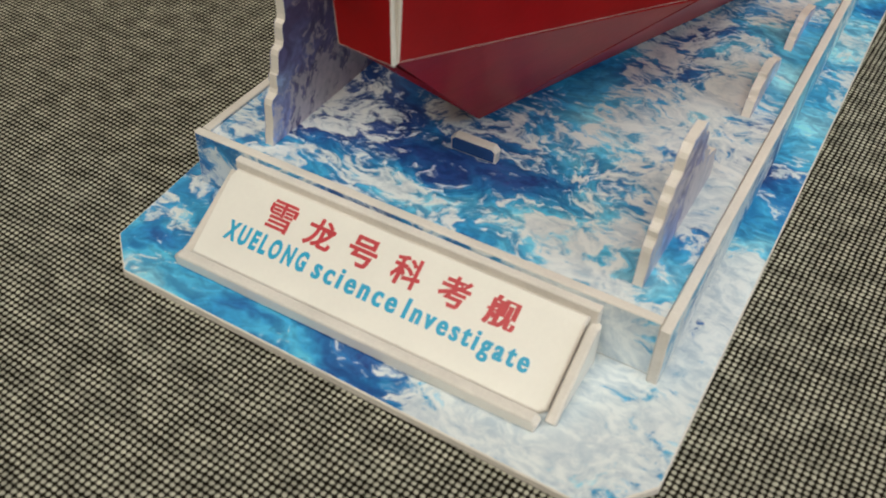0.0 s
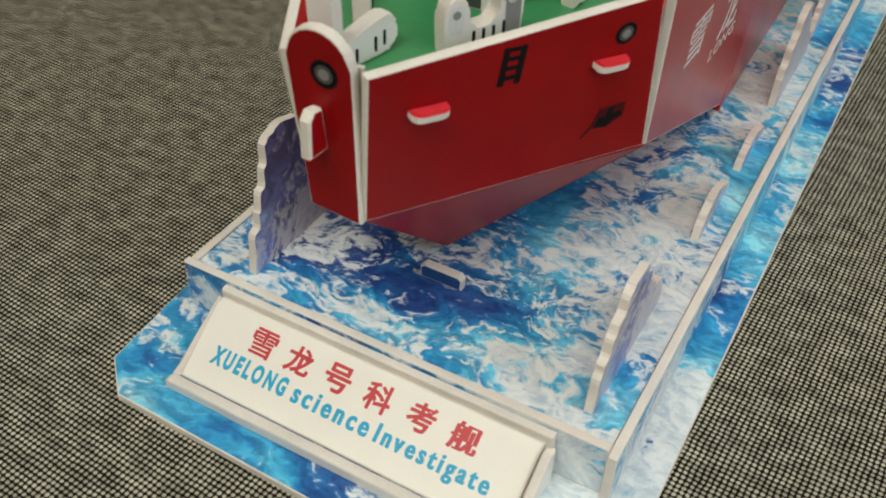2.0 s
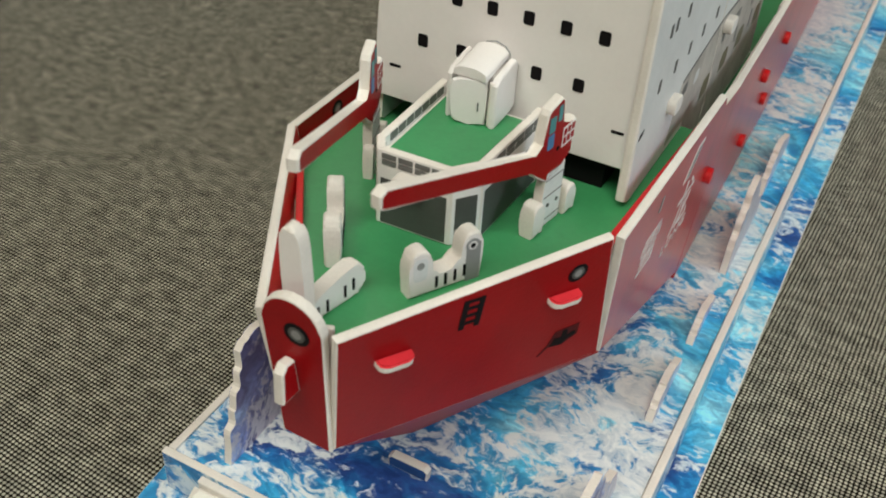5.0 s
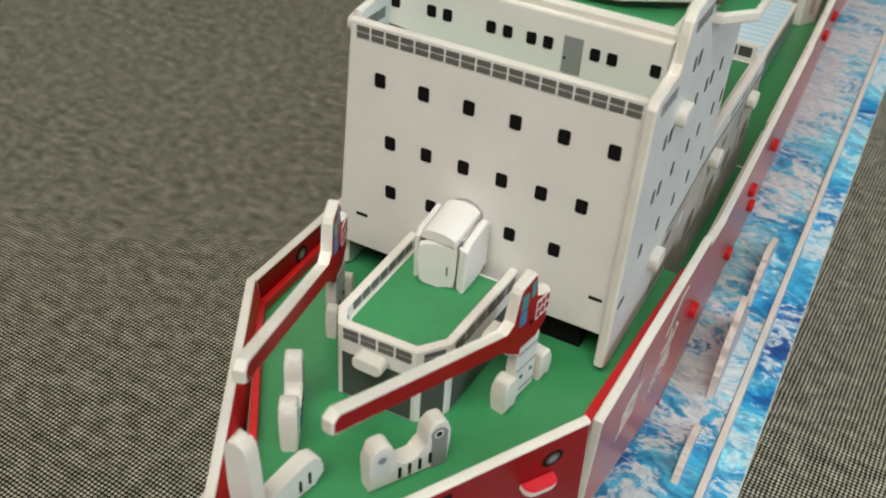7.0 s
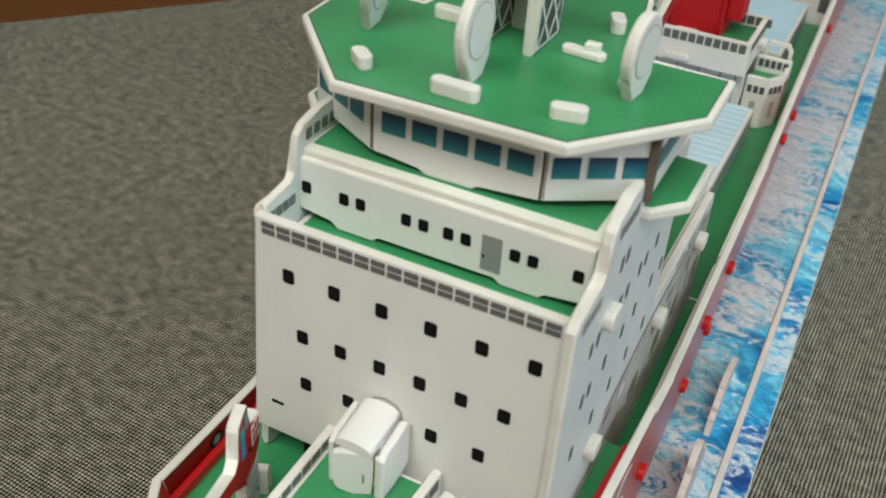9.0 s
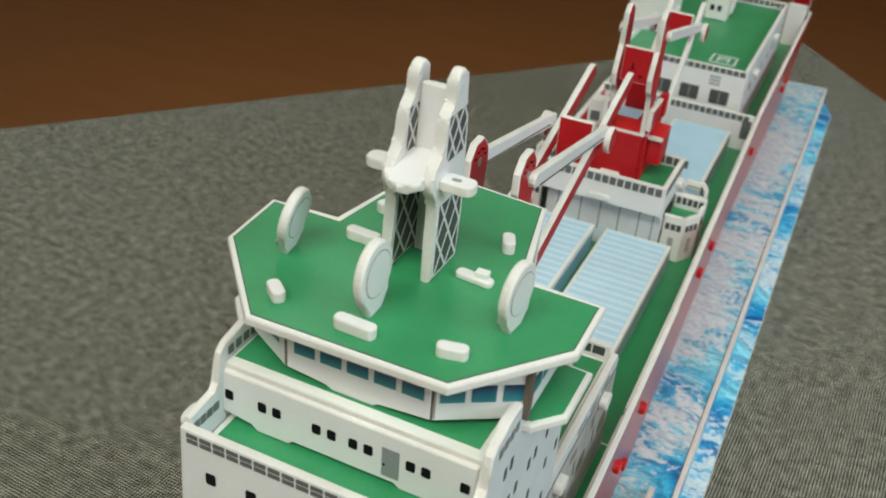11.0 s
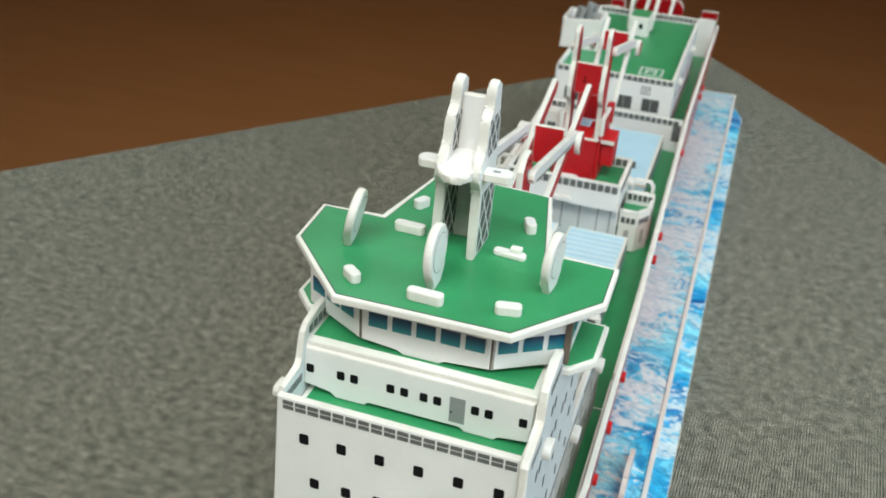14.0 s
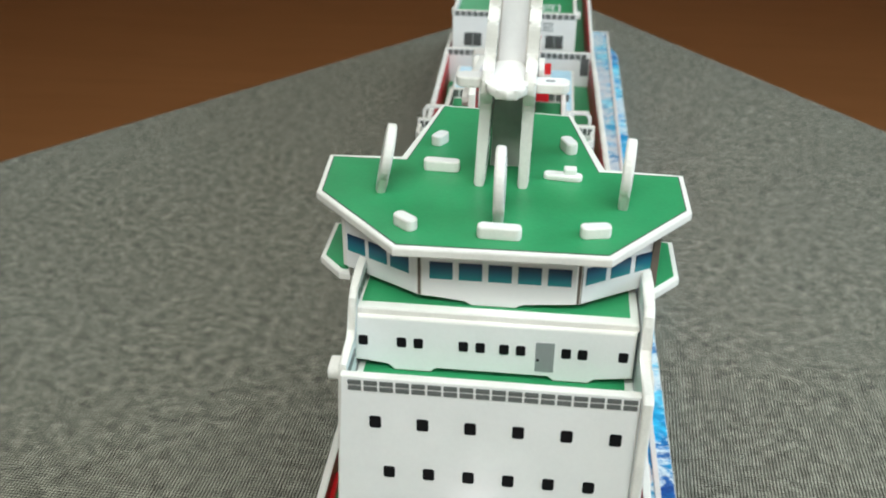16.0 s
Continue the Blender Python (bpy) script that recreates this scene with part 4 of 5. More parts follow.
# three round aerials on the roof
for x, y, a, lean, big in ((-33.2, 121.0, 97, 0.20, 0.94), (-2.0, 108.2, 91, 0.0, 1.0), (28.6, 119.2, 84, 0.03, 0.93)):
    ae = thing("radar_disc", x, y, 179.1, "white round radar dish standing upright on the green roof", "radar dish", "radar dishes on the roof")
    pts = [(2.8, -0.4)] + [(7.7 * big * math.sin(radians(t)), big * (10.6 - 8.2 * math.cos(radians(t)))) for t in range(38, 323, 12)] + [(-2.8, -0.4)]
    u = (math.cos(radians(a)), math.sin(radians(a)), 0)
    n_ = Vector(u).cross(Vector(Z))
    d = board("dish", pts, (x + n_.x * 1.3, y + n_.y * 1.3, 179.3), u, (lean, 0, 1), (WHITE, FOAM), ae, 2.6, bev=0.8)
    decal("ring_line", d, circle(5.9 * big, 28), 0.2, 10.4 * big, GREY, 0.10, "fine grey printed ring")
    decal("ring_face", d, circle(5.65 * big, 28), 0.2, 10.4 * big, WHITE, 0.15)

# ---- lattice mast ----
mast = thing("radar_mast", -2.4, 133, 179, "white lattice-printed foam mast with platform and side arms", "mast")
MP = [(125.2, 179.1), (125.6, 201.5), (123.4, 203.5), (121.4, 207), (122.2, 210.5), (125.2, 212.8), (126.6, 215.0), (126.8, 221.5), (128.0, 223.0), (130.0, 224.6), (130.4, 226.0), (130.2, 229.5), (131.0, 231.6), (133.0, 232.6), (135.2, 231.8), (136.4, 229.5), (136.6, 225.0), (138.0, 221.0), (138.8, 216.0), (139.4, 206.0), (140.6, 200.0), (140.8, 179.1)]
for x, lean in ((4.5, 0.023), (-6.8, 0.053)):
    b_ = board("mast_side", soften([(y, z - 179) for y, z in MP], 2, 0.25), (x, 0, 179), Y, (lean, 0, 1), (WHITE, FOAM), mast, 2.8, "white mast side with lattice print", bev=0.8)
    for lo, hi, z0, z1 in ((127.0, 139.6, 1.5, 21.0), (128.0, 137.8, 32.0, 43.4)):
        decal("lattice_ground", b_, [(lo, z0), (hi, z0), (hi, z1), (lo, z1)], 0, 0, DARK, 0.08)
        n_x = 2
        for k in range(-4, n_x + 5):
            for sgn in (1, -1):
                p0 = Vector((lo + (hi - lo) * k / n_x, z0))
                dv = Vector((sgn * 0.62, 1)).normalized()
                ts = []
                for t in np.linspace(0, (z1 - z0) / dv.y, 160):
                    q = p0 + dv * t
                    if lo <= q.x <= hi:
                        ts.append(t)
                if len(ts) < 4:
                    continue
                a_, c_ = p0 + dv * ts[0], p0 + dv * ts[-1]
                nn_ = Vector((-dv.y, dv.x)) * 0.36
                decal("lattice_bar", b_, [tuple(a_ - nn_), tuple(c_ - nn_), tuple(c_ + nn_), tuple(a_ + nn_)], 0, 0, WHITE, 0.14)
    decal("knob_print", b_, circle(2.3, 18), 125.0, 28.5, PALE, 0.10)
    decal("knob_print", b_, circle(1.9, 18), 125.0, 28.5, WHITE, 0.14)
    decal("knob_print", b_, circle(1.3, 16), 132.4, 48.8, PALE, 0.12)
board("mast_back", [(-2.0, 179.1), (6.2, 179.1), (5.6, 204), (-2.2, 204)], (0, 140.6, 0), NX, Z, (PALE, FOAM, TAUPE), mast, 2.4, "grey-brown back board")
board("mast_plate", [(-5.2, 209.5), (2.5, 209.5), (2.8, 227.2), (-4.4, 227.2)], (0, 132.4, 0), X, Z, (WHITE, FOAM), mast, 2.4, "plain white plate between the mast sides", 0.5)
bm_, _ = slab(soften([(-6.2, 16.0), (-6.4, 8.0), (-7.2, 4.4), (-5.8, 1.2), (-1.6, -0.4), (2.6, 1.2), (3.4, 4.4), (2.6, 8.0), (2.4, 16.0)][::-1], 2, 0.25), (0, 117.2, 208.6), X, (0, 1, 0.16), 2.6, 0.9)
part("platform", bm_, [WHITE, FOAM, WHITE], mast, "white rounded radar platform")
pill("arm_print", 8.6, 127.2, 207.95, X, 2.4, 1.4, 0.14, GREY, mast, "grey oval print")
for x0, x1 in ((5.0, 12.6), (-13.8, -8.0)):
    pill("side_arm", (x0 + x1) / 2, 127.4, 205.4 if x0 > 0 else 206.2, X, x1 - x0 + 1.6, 5.4, 2.6, [WHITE, FOAM], mast, "white rounded side arm")

# ---- foredeck house ----
fh = thing("foredeck_house", -3.5, 58, 76.5, "low white and grey deckhouse with green roof and printed railing", "deckhouse")
HP = [(-15.2, 40.0), (5.0, 40.6), (10.0, 47.0), (11.4, 78.6), (-18.6, 78.6), (-18.2, 44.8)]
for i in range(len(HP)):
    a, c = Vector((*HP[i], 0)), Vector((*HP[(i + 1) % len(HP)], 0))
    t_ = 92.0 if i == 3 else 98.3 + 0.2 * (i % 2)
    w = panel("house_wall", [(a.x, a.y, 76.6), (c.x, c.y, 76.6), (c.x, c.y, t_), (a.x, a.y, t_)], (WHITE, FOAM), fh, 2.2, label="white wall with grey lower band", bev=0.35)
    ln = (c - a).length
    if i == 3:
        continue
    decal("grey_band", w, [(1.2, 0.6), (ln - 1.2, 0.6), (ln - 1.2, 13.8), (1.2, 13.8)], 0, 0, DARK, 0.1, "dark grey printed band")
    k = max(1, int(ln / 4.6))
    for j in range(k):
        for b in (20.2, 18.5):
            decal("rail_print", w, rounded((ln - 2.4) / k - 0.6, 1.4, 0.1, 1), 1.2 + (ln - 2.4) * (j + 0.5) / k, b, RAIL)
        decal("rail_print", w, rounded((ln - 5.4) / k - 0.6, 2.2, 0.1, 1), 2.7 + (ln - 5.4) * (j + 0.5) / k, 20.3, RAIL, back=True)
hr = board("house_roof", inset(HP, 2.3), (0, 0, 95.2), X, Y, (CREAM, FOAM), fh, 2.2, bev=0.1)
decal("green_top", hr, inset(HP, 3.2), 0, 0, GREEN, 0.15, "green printed roof")
pill("wall_tab", -5.4, 39.6, 92.6, X, 7.4, 3.6, 3.6, [WHITE, FOAM], fh, "white foam tab", rise=NY)
pill("wall_tab", 11.7, 62, 91.4, (0.07, 1, 0), 7.2, 3.4, 3.2, [WHITE, FOAM], fh, "white foam tab", rise=X)

locker = thing("roof_locker", -2.6, 70, 95.4, "white box-shaped locker with rounded top on the green roof", "locker")
LK = [(66.6, 95.5), (70.4, 95.5), (72.0, 96.6), (75.0, 97.0), (78.9, 96.8), (78.9, 109.0), (77.4, 110.4), (68.6, 108.9), (66.8, 107.4)]
board("side_panel", LK, (2.9, 0, 0), Y, Z, (WHITE, WHITE), locker, 2.0, "white folded paper side", bev=0.6)
board("side_panel", [(-a, b) for a, b in reversed(LK)], (-11.2, 0, 0), NY, Z, (WHITE, WHITE), locker, 1.6, "white folded paper side", bev=0.6)
bm_, _ = slab(soften([(-4.4, 0.2), (0.2, -0.3), (4.3, -0.1), (4.5, 6.0), (4.6, 11.4), (3.8, 12.4), (-4.2, 12.0), (-4.9, 10.8), (-4.6, 5.0)], 1), (-4.1, 65.6, 95.7), (0.96, 0.28, 0), Z, 1.8, 0.7)
part("front_flap", bm_, [WHITE, WHITE, WHITE], locker, "loose white paper front flap")
bm_, _ = slab([(0, 0), (1.5, -0.2), (1.7, 12.2), (0.2, 12.4)], (0.6, 66.6, 95.7), (0.96, 0.28, 0), Z, 1.3, 0.4)
part("front_post", bm_, [CREAM, FOAM, CREAM], locker)
board("slit_line", [(0, 0), (0.35, 0), (0.35, 2.4), (0, 2.4)], (-1.9, 66.0, 99.6), (0.96, 0.28, 0), Z, (STEEL, STEEL), locker, 0.3, "dark slit", bev=0)
# the lid rises a little towards the tower wall
bm_, _ = slab([(-4.5, -1.4), (4.5, -1.4), (4.5, 0)] + [(4.5 * math.cos(radians(a)), 1.5 * math.sin(radians(a))) for a in range(15, 166, 15)] + [(-4.5, 0)], (-4.4, 66.0, 109.5), X, Z, 12.6, 0.25)
for v_ in bm_.verts:
    v_.co.z += 0.11 * (v_.co.y - 66.0 * MM)
part("lid", bm_, [WHITE, WHITE, WHITE], locker, "curved white paper lid")
bm_, _ = slab([(-4.4, -1), (4.6, -1), (4.4, 0.9), (3.0, 2.5), (0.3, 3.3), (-2.4, 2.6), (-4.2, 1.0)], (-4.2, 78.95, 109.6), X, Z, 0.8, 0.15)
part("back_arch", bm_, [WHITE, GREY, WHITE], locker, "white back flap with grey cut edge")
block("inner_box", -9.6, 0.4, 69.6, 78.6, 95.5, 108.4, WHITE, locker, "", 0.4)


# ---- foredeck cranes ----
def deck_crane(tip, d, flip, lab):
    d = Vector((*d, 0)).normalized()
    ped = Vector((*tip, 0)) + d * 62
    t = thing("deck_crane", ped.x, ped.y, 76.6, lab, "deck crane", "foredeck cranes")
    arm = [(0, 16.4), (1.4, 15.6), (54, -1.4), (56.6, -5.0), (61, -8.2), (66, -7.4), (71.4, -3.6), (71.4, 6.0), (68, 5.2), (65.2, 6.6), (65.2, 13.2), (64.2, 14.2), (59.0, 12.6), (58.2, 11.4), (57.8, 3.6), (55.0, 1.8), (2, 20.6), (0, 19.4)]
    nrm = Vector((d.y, -d.x, 0))
    o = (tip[0] + nrm.x * 1.3, tip[1] + nrm.y * 1.3, 99.0)
    boom = board("boom", arm, o, d, Z, (RED, FOAM), t, 2.8, "long red boom with white edges and cab", bev=0.55)
    for bk in (False, True):
        decal("cab_window", boom, rounded(2.6, 3.9, 0.2, 1), 60.6, 3.6, GLASS_BLUE, back=bk)
        decal("cab_window", boom, rounded(2.6, 4.2, 0.2, 1), 60.6, 8.2, GLASS_TEAL, back=bk)
        decal("cab_window", boom, rounded(1.6, 4.2, 0.2, 1), 63.6, 10.2, GLASS_TEAL, back=bk)
        decal("grille", boom, [(66.0, -0.4), (71.2, 0.2), (71.2, 5.6), (66.0, 5.0)], 0, 0, LETTER, back=bk)
        for ga in (66.9, 68.6, 70.3):
            for gb in (1.3, 3.7):
                decal("grille_hole", boom, rounded(1.25, 1.8, 0.1, 1), ga, gb + (ga - 66.9) * 0.12, RED, 0.22, back=bk)
        decal("bolt_print", boom, circle(0.6, 10), 64.4, 0.2, BLACK, back=bk)
    pedp = [(60.4, -22.4), (69.4, -22.4), (69.4, -5.4), (60.8, -5.4), (60.4, -12)]
    pd = board("pedestal", pedp, (o[0], o[1], 99.05), d, Z, (PALE, FOAM), t, 2.6, "pale grey pedestal with printed lines", bev=0.4)
    for b in (-8, -13, -20):
        decal("line_print", pd, rounded(8.2, 0.35, 0.05, 1), 65.0, b, GREY)
    for a, b in ((63.2, -16), (67.2, -16)):
        decal("bolt_print", pd, circle(0.6, 10), a, b, DARK)
    for s, hgt, half in ((58.2, 9.4, 2.5), (72.8, 8.2, 2.4)):
        q = Vector((*tip, 0)) + d * s
        lobe = [(-half, 0), (-1.2, 0), (-0.9, 1.6), (1.0, 1.6), (1.3, 0), (half, 0), (half, hgt * 0.62), (half * 0.7, hgt), (-half * 0.7, hgt), (-half, hgt * 0.62)]
        bm, _ = slab(soften([(p * (1.0 if flip > 0 else 0.7), h) for p, h in lobe]), (q.x + nrm.x * 2.4, q.y + nrm.y * 2.4, 76.6), d, Z, 4.2 if flip > 0 else 2.8, 0.8)
        part("base_block", bm, [WHITE, FOAM, WHITE], t, "white rounded base block")
    return t


deck_crane((9.6, -1.2), (0.172, 0.985), 1, "red foam-board deck crane with long boom beside the deckhouse")
deck_crane((-10.4, 0.6), (-0.308, 0.951), -1, "red foam-board deck crane leaning along the bulwark")

# ---- bow fittings ----
sp = thing("bow_post", -8.4, 0, 82, "thick white rounded post standing behind the stem", "post")
bm_, _ = slab(soften([(-3.0, -7), (3.2, -7), (2.4, 14), (1.9, 18.6), (0.4, 20.9), (-1.2, 21.2), (-2.8, 19.4), (-3.1, 16)]), (-8.2, -4.4, 84.6), X, Z, 3.6, 1.5)
part("post", bm_, [WHITE, FOAM, WHITE], sp)


def fitting(name, at, d, pts, lab, cat, th=2.6, ticks=(), rings=()):
    d = Vector((*d, 0)).normalized()
    t = thing(name, at[0], at[1], 76.6, lab, cat)
    b = board("plate", soften(pts), (at[0], at[1], 76.6), d, Z, (WHITE, FOAM), t, th, bev=0.7)
    for a, z in ticks:
        decal("tick_print", b, rounded(0.7, 3.4, 0.2, 1), a, z, BLACK)
    if rings:
        a, z = rings[1]
        decal("drum_print", b, rounded(3.9, z + 0.6, 0.3, 2), a + 0.3, z / 2 + 0.3, GREY, 0.06)
        a, z = rings[0]
        decal("drum_print", b, rounded(3.6, 6.4, 1.2, 3), a, z - 1.2, PALE, 0.06)
        decal("ring_print", b, circle(1.0, 12), a, z, GREY, 0.12)
    for a, z in rings[1:]:
        decal("ring_print", b, circle(1.9, 16), a, z, GREY, 0.1)
        decal("ring_print", b, circle(1.2, 16), a, z, LETTER, 0.15)
        decal("ring_print", b, circle(0.7, 12), a, z, BLACK, 0.2)
    return t


TW = [(0, 0), (18.0, 0), (18.2, 10.6), (17.0, 13.2), (14.2, 13.2), (12.9, 10.8), (12.7, 6.6), (11.2, 4.9), (6.6, 4.7), (5.8, 6.0), (5.6, 10.0), (4.2, 12.2), (1.6, 12.2), (0, 9.6)]
fitting("mooring_winch", (6.7, 18.2), (0.52, 0.854), [(a * 1.07, b * 1.04) for a, b in TW], "white foam winch plate with black tick marks and rings", "winch", 4.4, [(7.2, 2.8), (9.6, 2.9), (12.1, 3.1), (14.6, 3.6)], [(2.9, 8.9), (16.5, 10.2)])
fitting("mooring_chock", (-7.4, -0.2), (0.22, 0.975), [(0, 0), (13, 0), (14.6, 1.2), (17, 1.4), (17.2, 6), (15.6, 9.0), (11.2, 8.6), (4.4, 6.8), (0, 5.2)], "low white foam chock plate with black tick marks", "chock", 3.8, [(2.4, 2.2), (5.2, 2.6), (10.6, 3.4), (13.2, 4.0)])
fitting("mooring_winch", (-12.6, 20.0), (-0.50, 0.866), [(a * 1.05, b * 1.1) for a, b in TW], "white foam winch plate standing along the port bulwark", "winch", 4.0, [(6.7, 2.8), (9.0, 2.9), (11.3, 3.1), (13.6, 3.6)], [(2.7, 9.5), (16.0, 10.8)])

# ---- deckhouse behind the tower ----
def grid_row(on, a0, a1, b, h, k, material=RAIL, back=False):
    w = (a1 - a0) / k
    for j in range(k):
        decal("rail_print", on, rounded(w - 0.7, h, 0.1, 1), a0 + w * (j + 0.5), b, material, back=back)


sh = thing("side_deckhouse", -3.5, 190, 58.6, "white deckhouse with green roof behind the bridge tower", "deckhouse")
for s in (1, -1):
    pts = [(154.3, 58.9), (224, 58.9), (224, 101.0), (222, 104.4), (154.3, 106.4)]
    if s > 0:
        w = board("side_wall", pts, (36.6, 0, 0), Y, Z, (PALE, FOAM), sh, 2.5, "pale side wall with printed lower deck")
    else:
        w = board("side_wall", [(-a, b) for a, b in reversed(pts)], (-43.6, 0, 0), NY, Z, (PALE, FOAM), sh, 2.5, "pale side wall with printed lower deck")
    flat = (lambda q: q) if s > 0 else (lambda q: [(-a, b) for a, b in q[::-1]])
    decal("lower_deck_print", w, flat([(154.6, 60.5), (222.6, 60.5), (222.6, 97.8), (154.6, 99.6)]), 0, 0, TAUPE, 0.10, "grey-brown printed lower deck")
    decal("deck_line", w, flat([(154.6, 99.7), (222.6, 97.9), (222.6, 98.8), (154.6, 100.6)]), 0, 0, STEEL)
    for y, z, f in ((170, 80.5, 1.0), (190, 80.5, 1.0), (214, 80.0, 1.05)):
        decal("opening", w, flat([(p * f, q * f) for p, q in ARCH]), s * y, z, OLIVE, label="dark olive printed opening")
    for y, z, ww, hh in ((161, 92, 3, 4), (178, 93, 6, 3), (199, 91, 3, 5), (206, 94, 7, 2.4), (181, 85, 2, 6), (203, 82, 2, 7)):
        decal("window", w, rounded(ww, hh, 0.5, 2), s * y, z, STEEL)
    for y, z in ((183, 103.2), (196, 102.8), (208, 102.4)):
        decal("rail_print", w, rounded(9, 1.6, 0.2, 1), s * y, z - 0.9, GREY)
    for y, z in ((160.5, 96.5), (207, 95.0)):
        pill("side_tab", 36.5 if s > 0 else -43.5, y, z, Y, 7.0, 4.8, 2.9, [WHITE, FOAM], sh, "white glued foam tab", rise=X if s > 0 else NX)
rf = board("roof", [(-40.9, 157.6), (33.9, 157.6), (33.9, 220), (-40.9, 220)], (0, 0, 101.6), X, Y, (CREAM, FOAM), sh, bev=0.1)
decal("green_top", rf, [(-39.4, 159), (32.4, 159), (32.4, 218.5), (-39.4, 218.5)], 0, 0, GREEN, label="green printed roof")
bw = board("back_wall", [(-33.9, 58.7), (40.9, 58.7), (40.9, 107.5), (-33.9, 107.5)], (0, 222.6, 0), NX, Z, (WHITE, FOAM), sh)
grid_row(bw, -32.4, 39, 104.8, 3.4, 14, DARK)
grid_row(bw, -32.4, 39, 104.8, 3.4, 14, DARK, back=True)


# ---- cargo hatches ----
def hatch(x0, x1, y0, y1, ribs):
    t = thing("cargo_hatch", (x0 + x1) / 2, (y0 + y1) / 2, 58.6, "light blue ribbed cargo hatch cover on the green deck", "hatch cover", "cargo hatch covers")
    for s, (u, org) in enumerate(((X, (x0, y0, 58.65)), (NX, (x1, y1, 58.65)))):
        board("end_wall", [(0, 0), (x1 - x0, 0), (x1 - x0, 11.3), (0, 11.3)], org, u, Z, (SKY, FOAM), t, 2.0, bev=0.2)
    for u, org in ((Y, (x1, y0, 58.65)), (NY, (x0, y1, 58.65))):
        board("side_wall", [(2.2, 0), (y1 - y0 - 2.2, 0), (y1 - y0 - 2.2, 11.3), (2.2, 11.3)], org, u, Z, (SKY, FOAM), t, 2.0, bev=0.2)
    top_ = board("cover", [(0, 0), (x1 - x0, 0), (x1 - x0, y1 - y0), (0, y1 - y0)], (x0, y0, 72.4), X, Y, (CREAM, FOAM), t, 2.3, "light blue cover with pale border", bev=0.5)
    decal("blue_top", top_, [(1.7, 1.4), (x1 - x0 - 1.7, 1.4), (x1 - x0 - 1.7, y1 - y0 - 1.4), (1.7, y1 - y0 - 1.4)], 0, 0, SKY)
    if ribs:
        k = int((y1 - y0 - 3) / 5.2)
        for j in range(k):
            decal("rib", top_, rounded(x1 - x0 - 4, 2.2, 0.2, 1), (x1 - x0) / 2, 2.5 + 5.2 * (j + 0.5), SKYLINE, 0.3)
    return t


hatch(-5.7, 27.4, 228, 361, True)
hatch(-44.6, -11.5, 228, 361, True)
hatch(-9.4, 26.0, 432, 515, False)
hatch(-50.0, -14.0, 432, 515, True)

# ---- midship house ----
mh = thing("midship_house", -10, 380, 58.6, "white midship house with railed green roof", "deckhouse")
mw = board("front_wall", [(-43.8, 85.6), (19.0, 85.6), (19.0, 101.2), (-43.8, 101.2)], (0, 361, 0), X, Z, (WHITE, FOAM), mh, label="white upper front with printed railing")
grid_row(mw, -42.6, 17.8, 98.2, 4.0, 16)
lw = board("lower_front", [(-40, 58.7), (19, 58.7), (19, 87.5), (-40, 87.5)], (0, 367.5, 0), X, Z, (PALE, FOAM), mh, label="recessed pale lower front")
for a in (-34, -22, -12, -2, 8, 15):
    decal("panel_line", lw, rounded(0.6, 19, 0.1, 1), a, 76.5, GREY)
pill("wall_tab", -12, 360.8, 89, X, 11, 2.6, 2.4, [WHITE, FOAM], mh, "white foam tab", rise=NY)
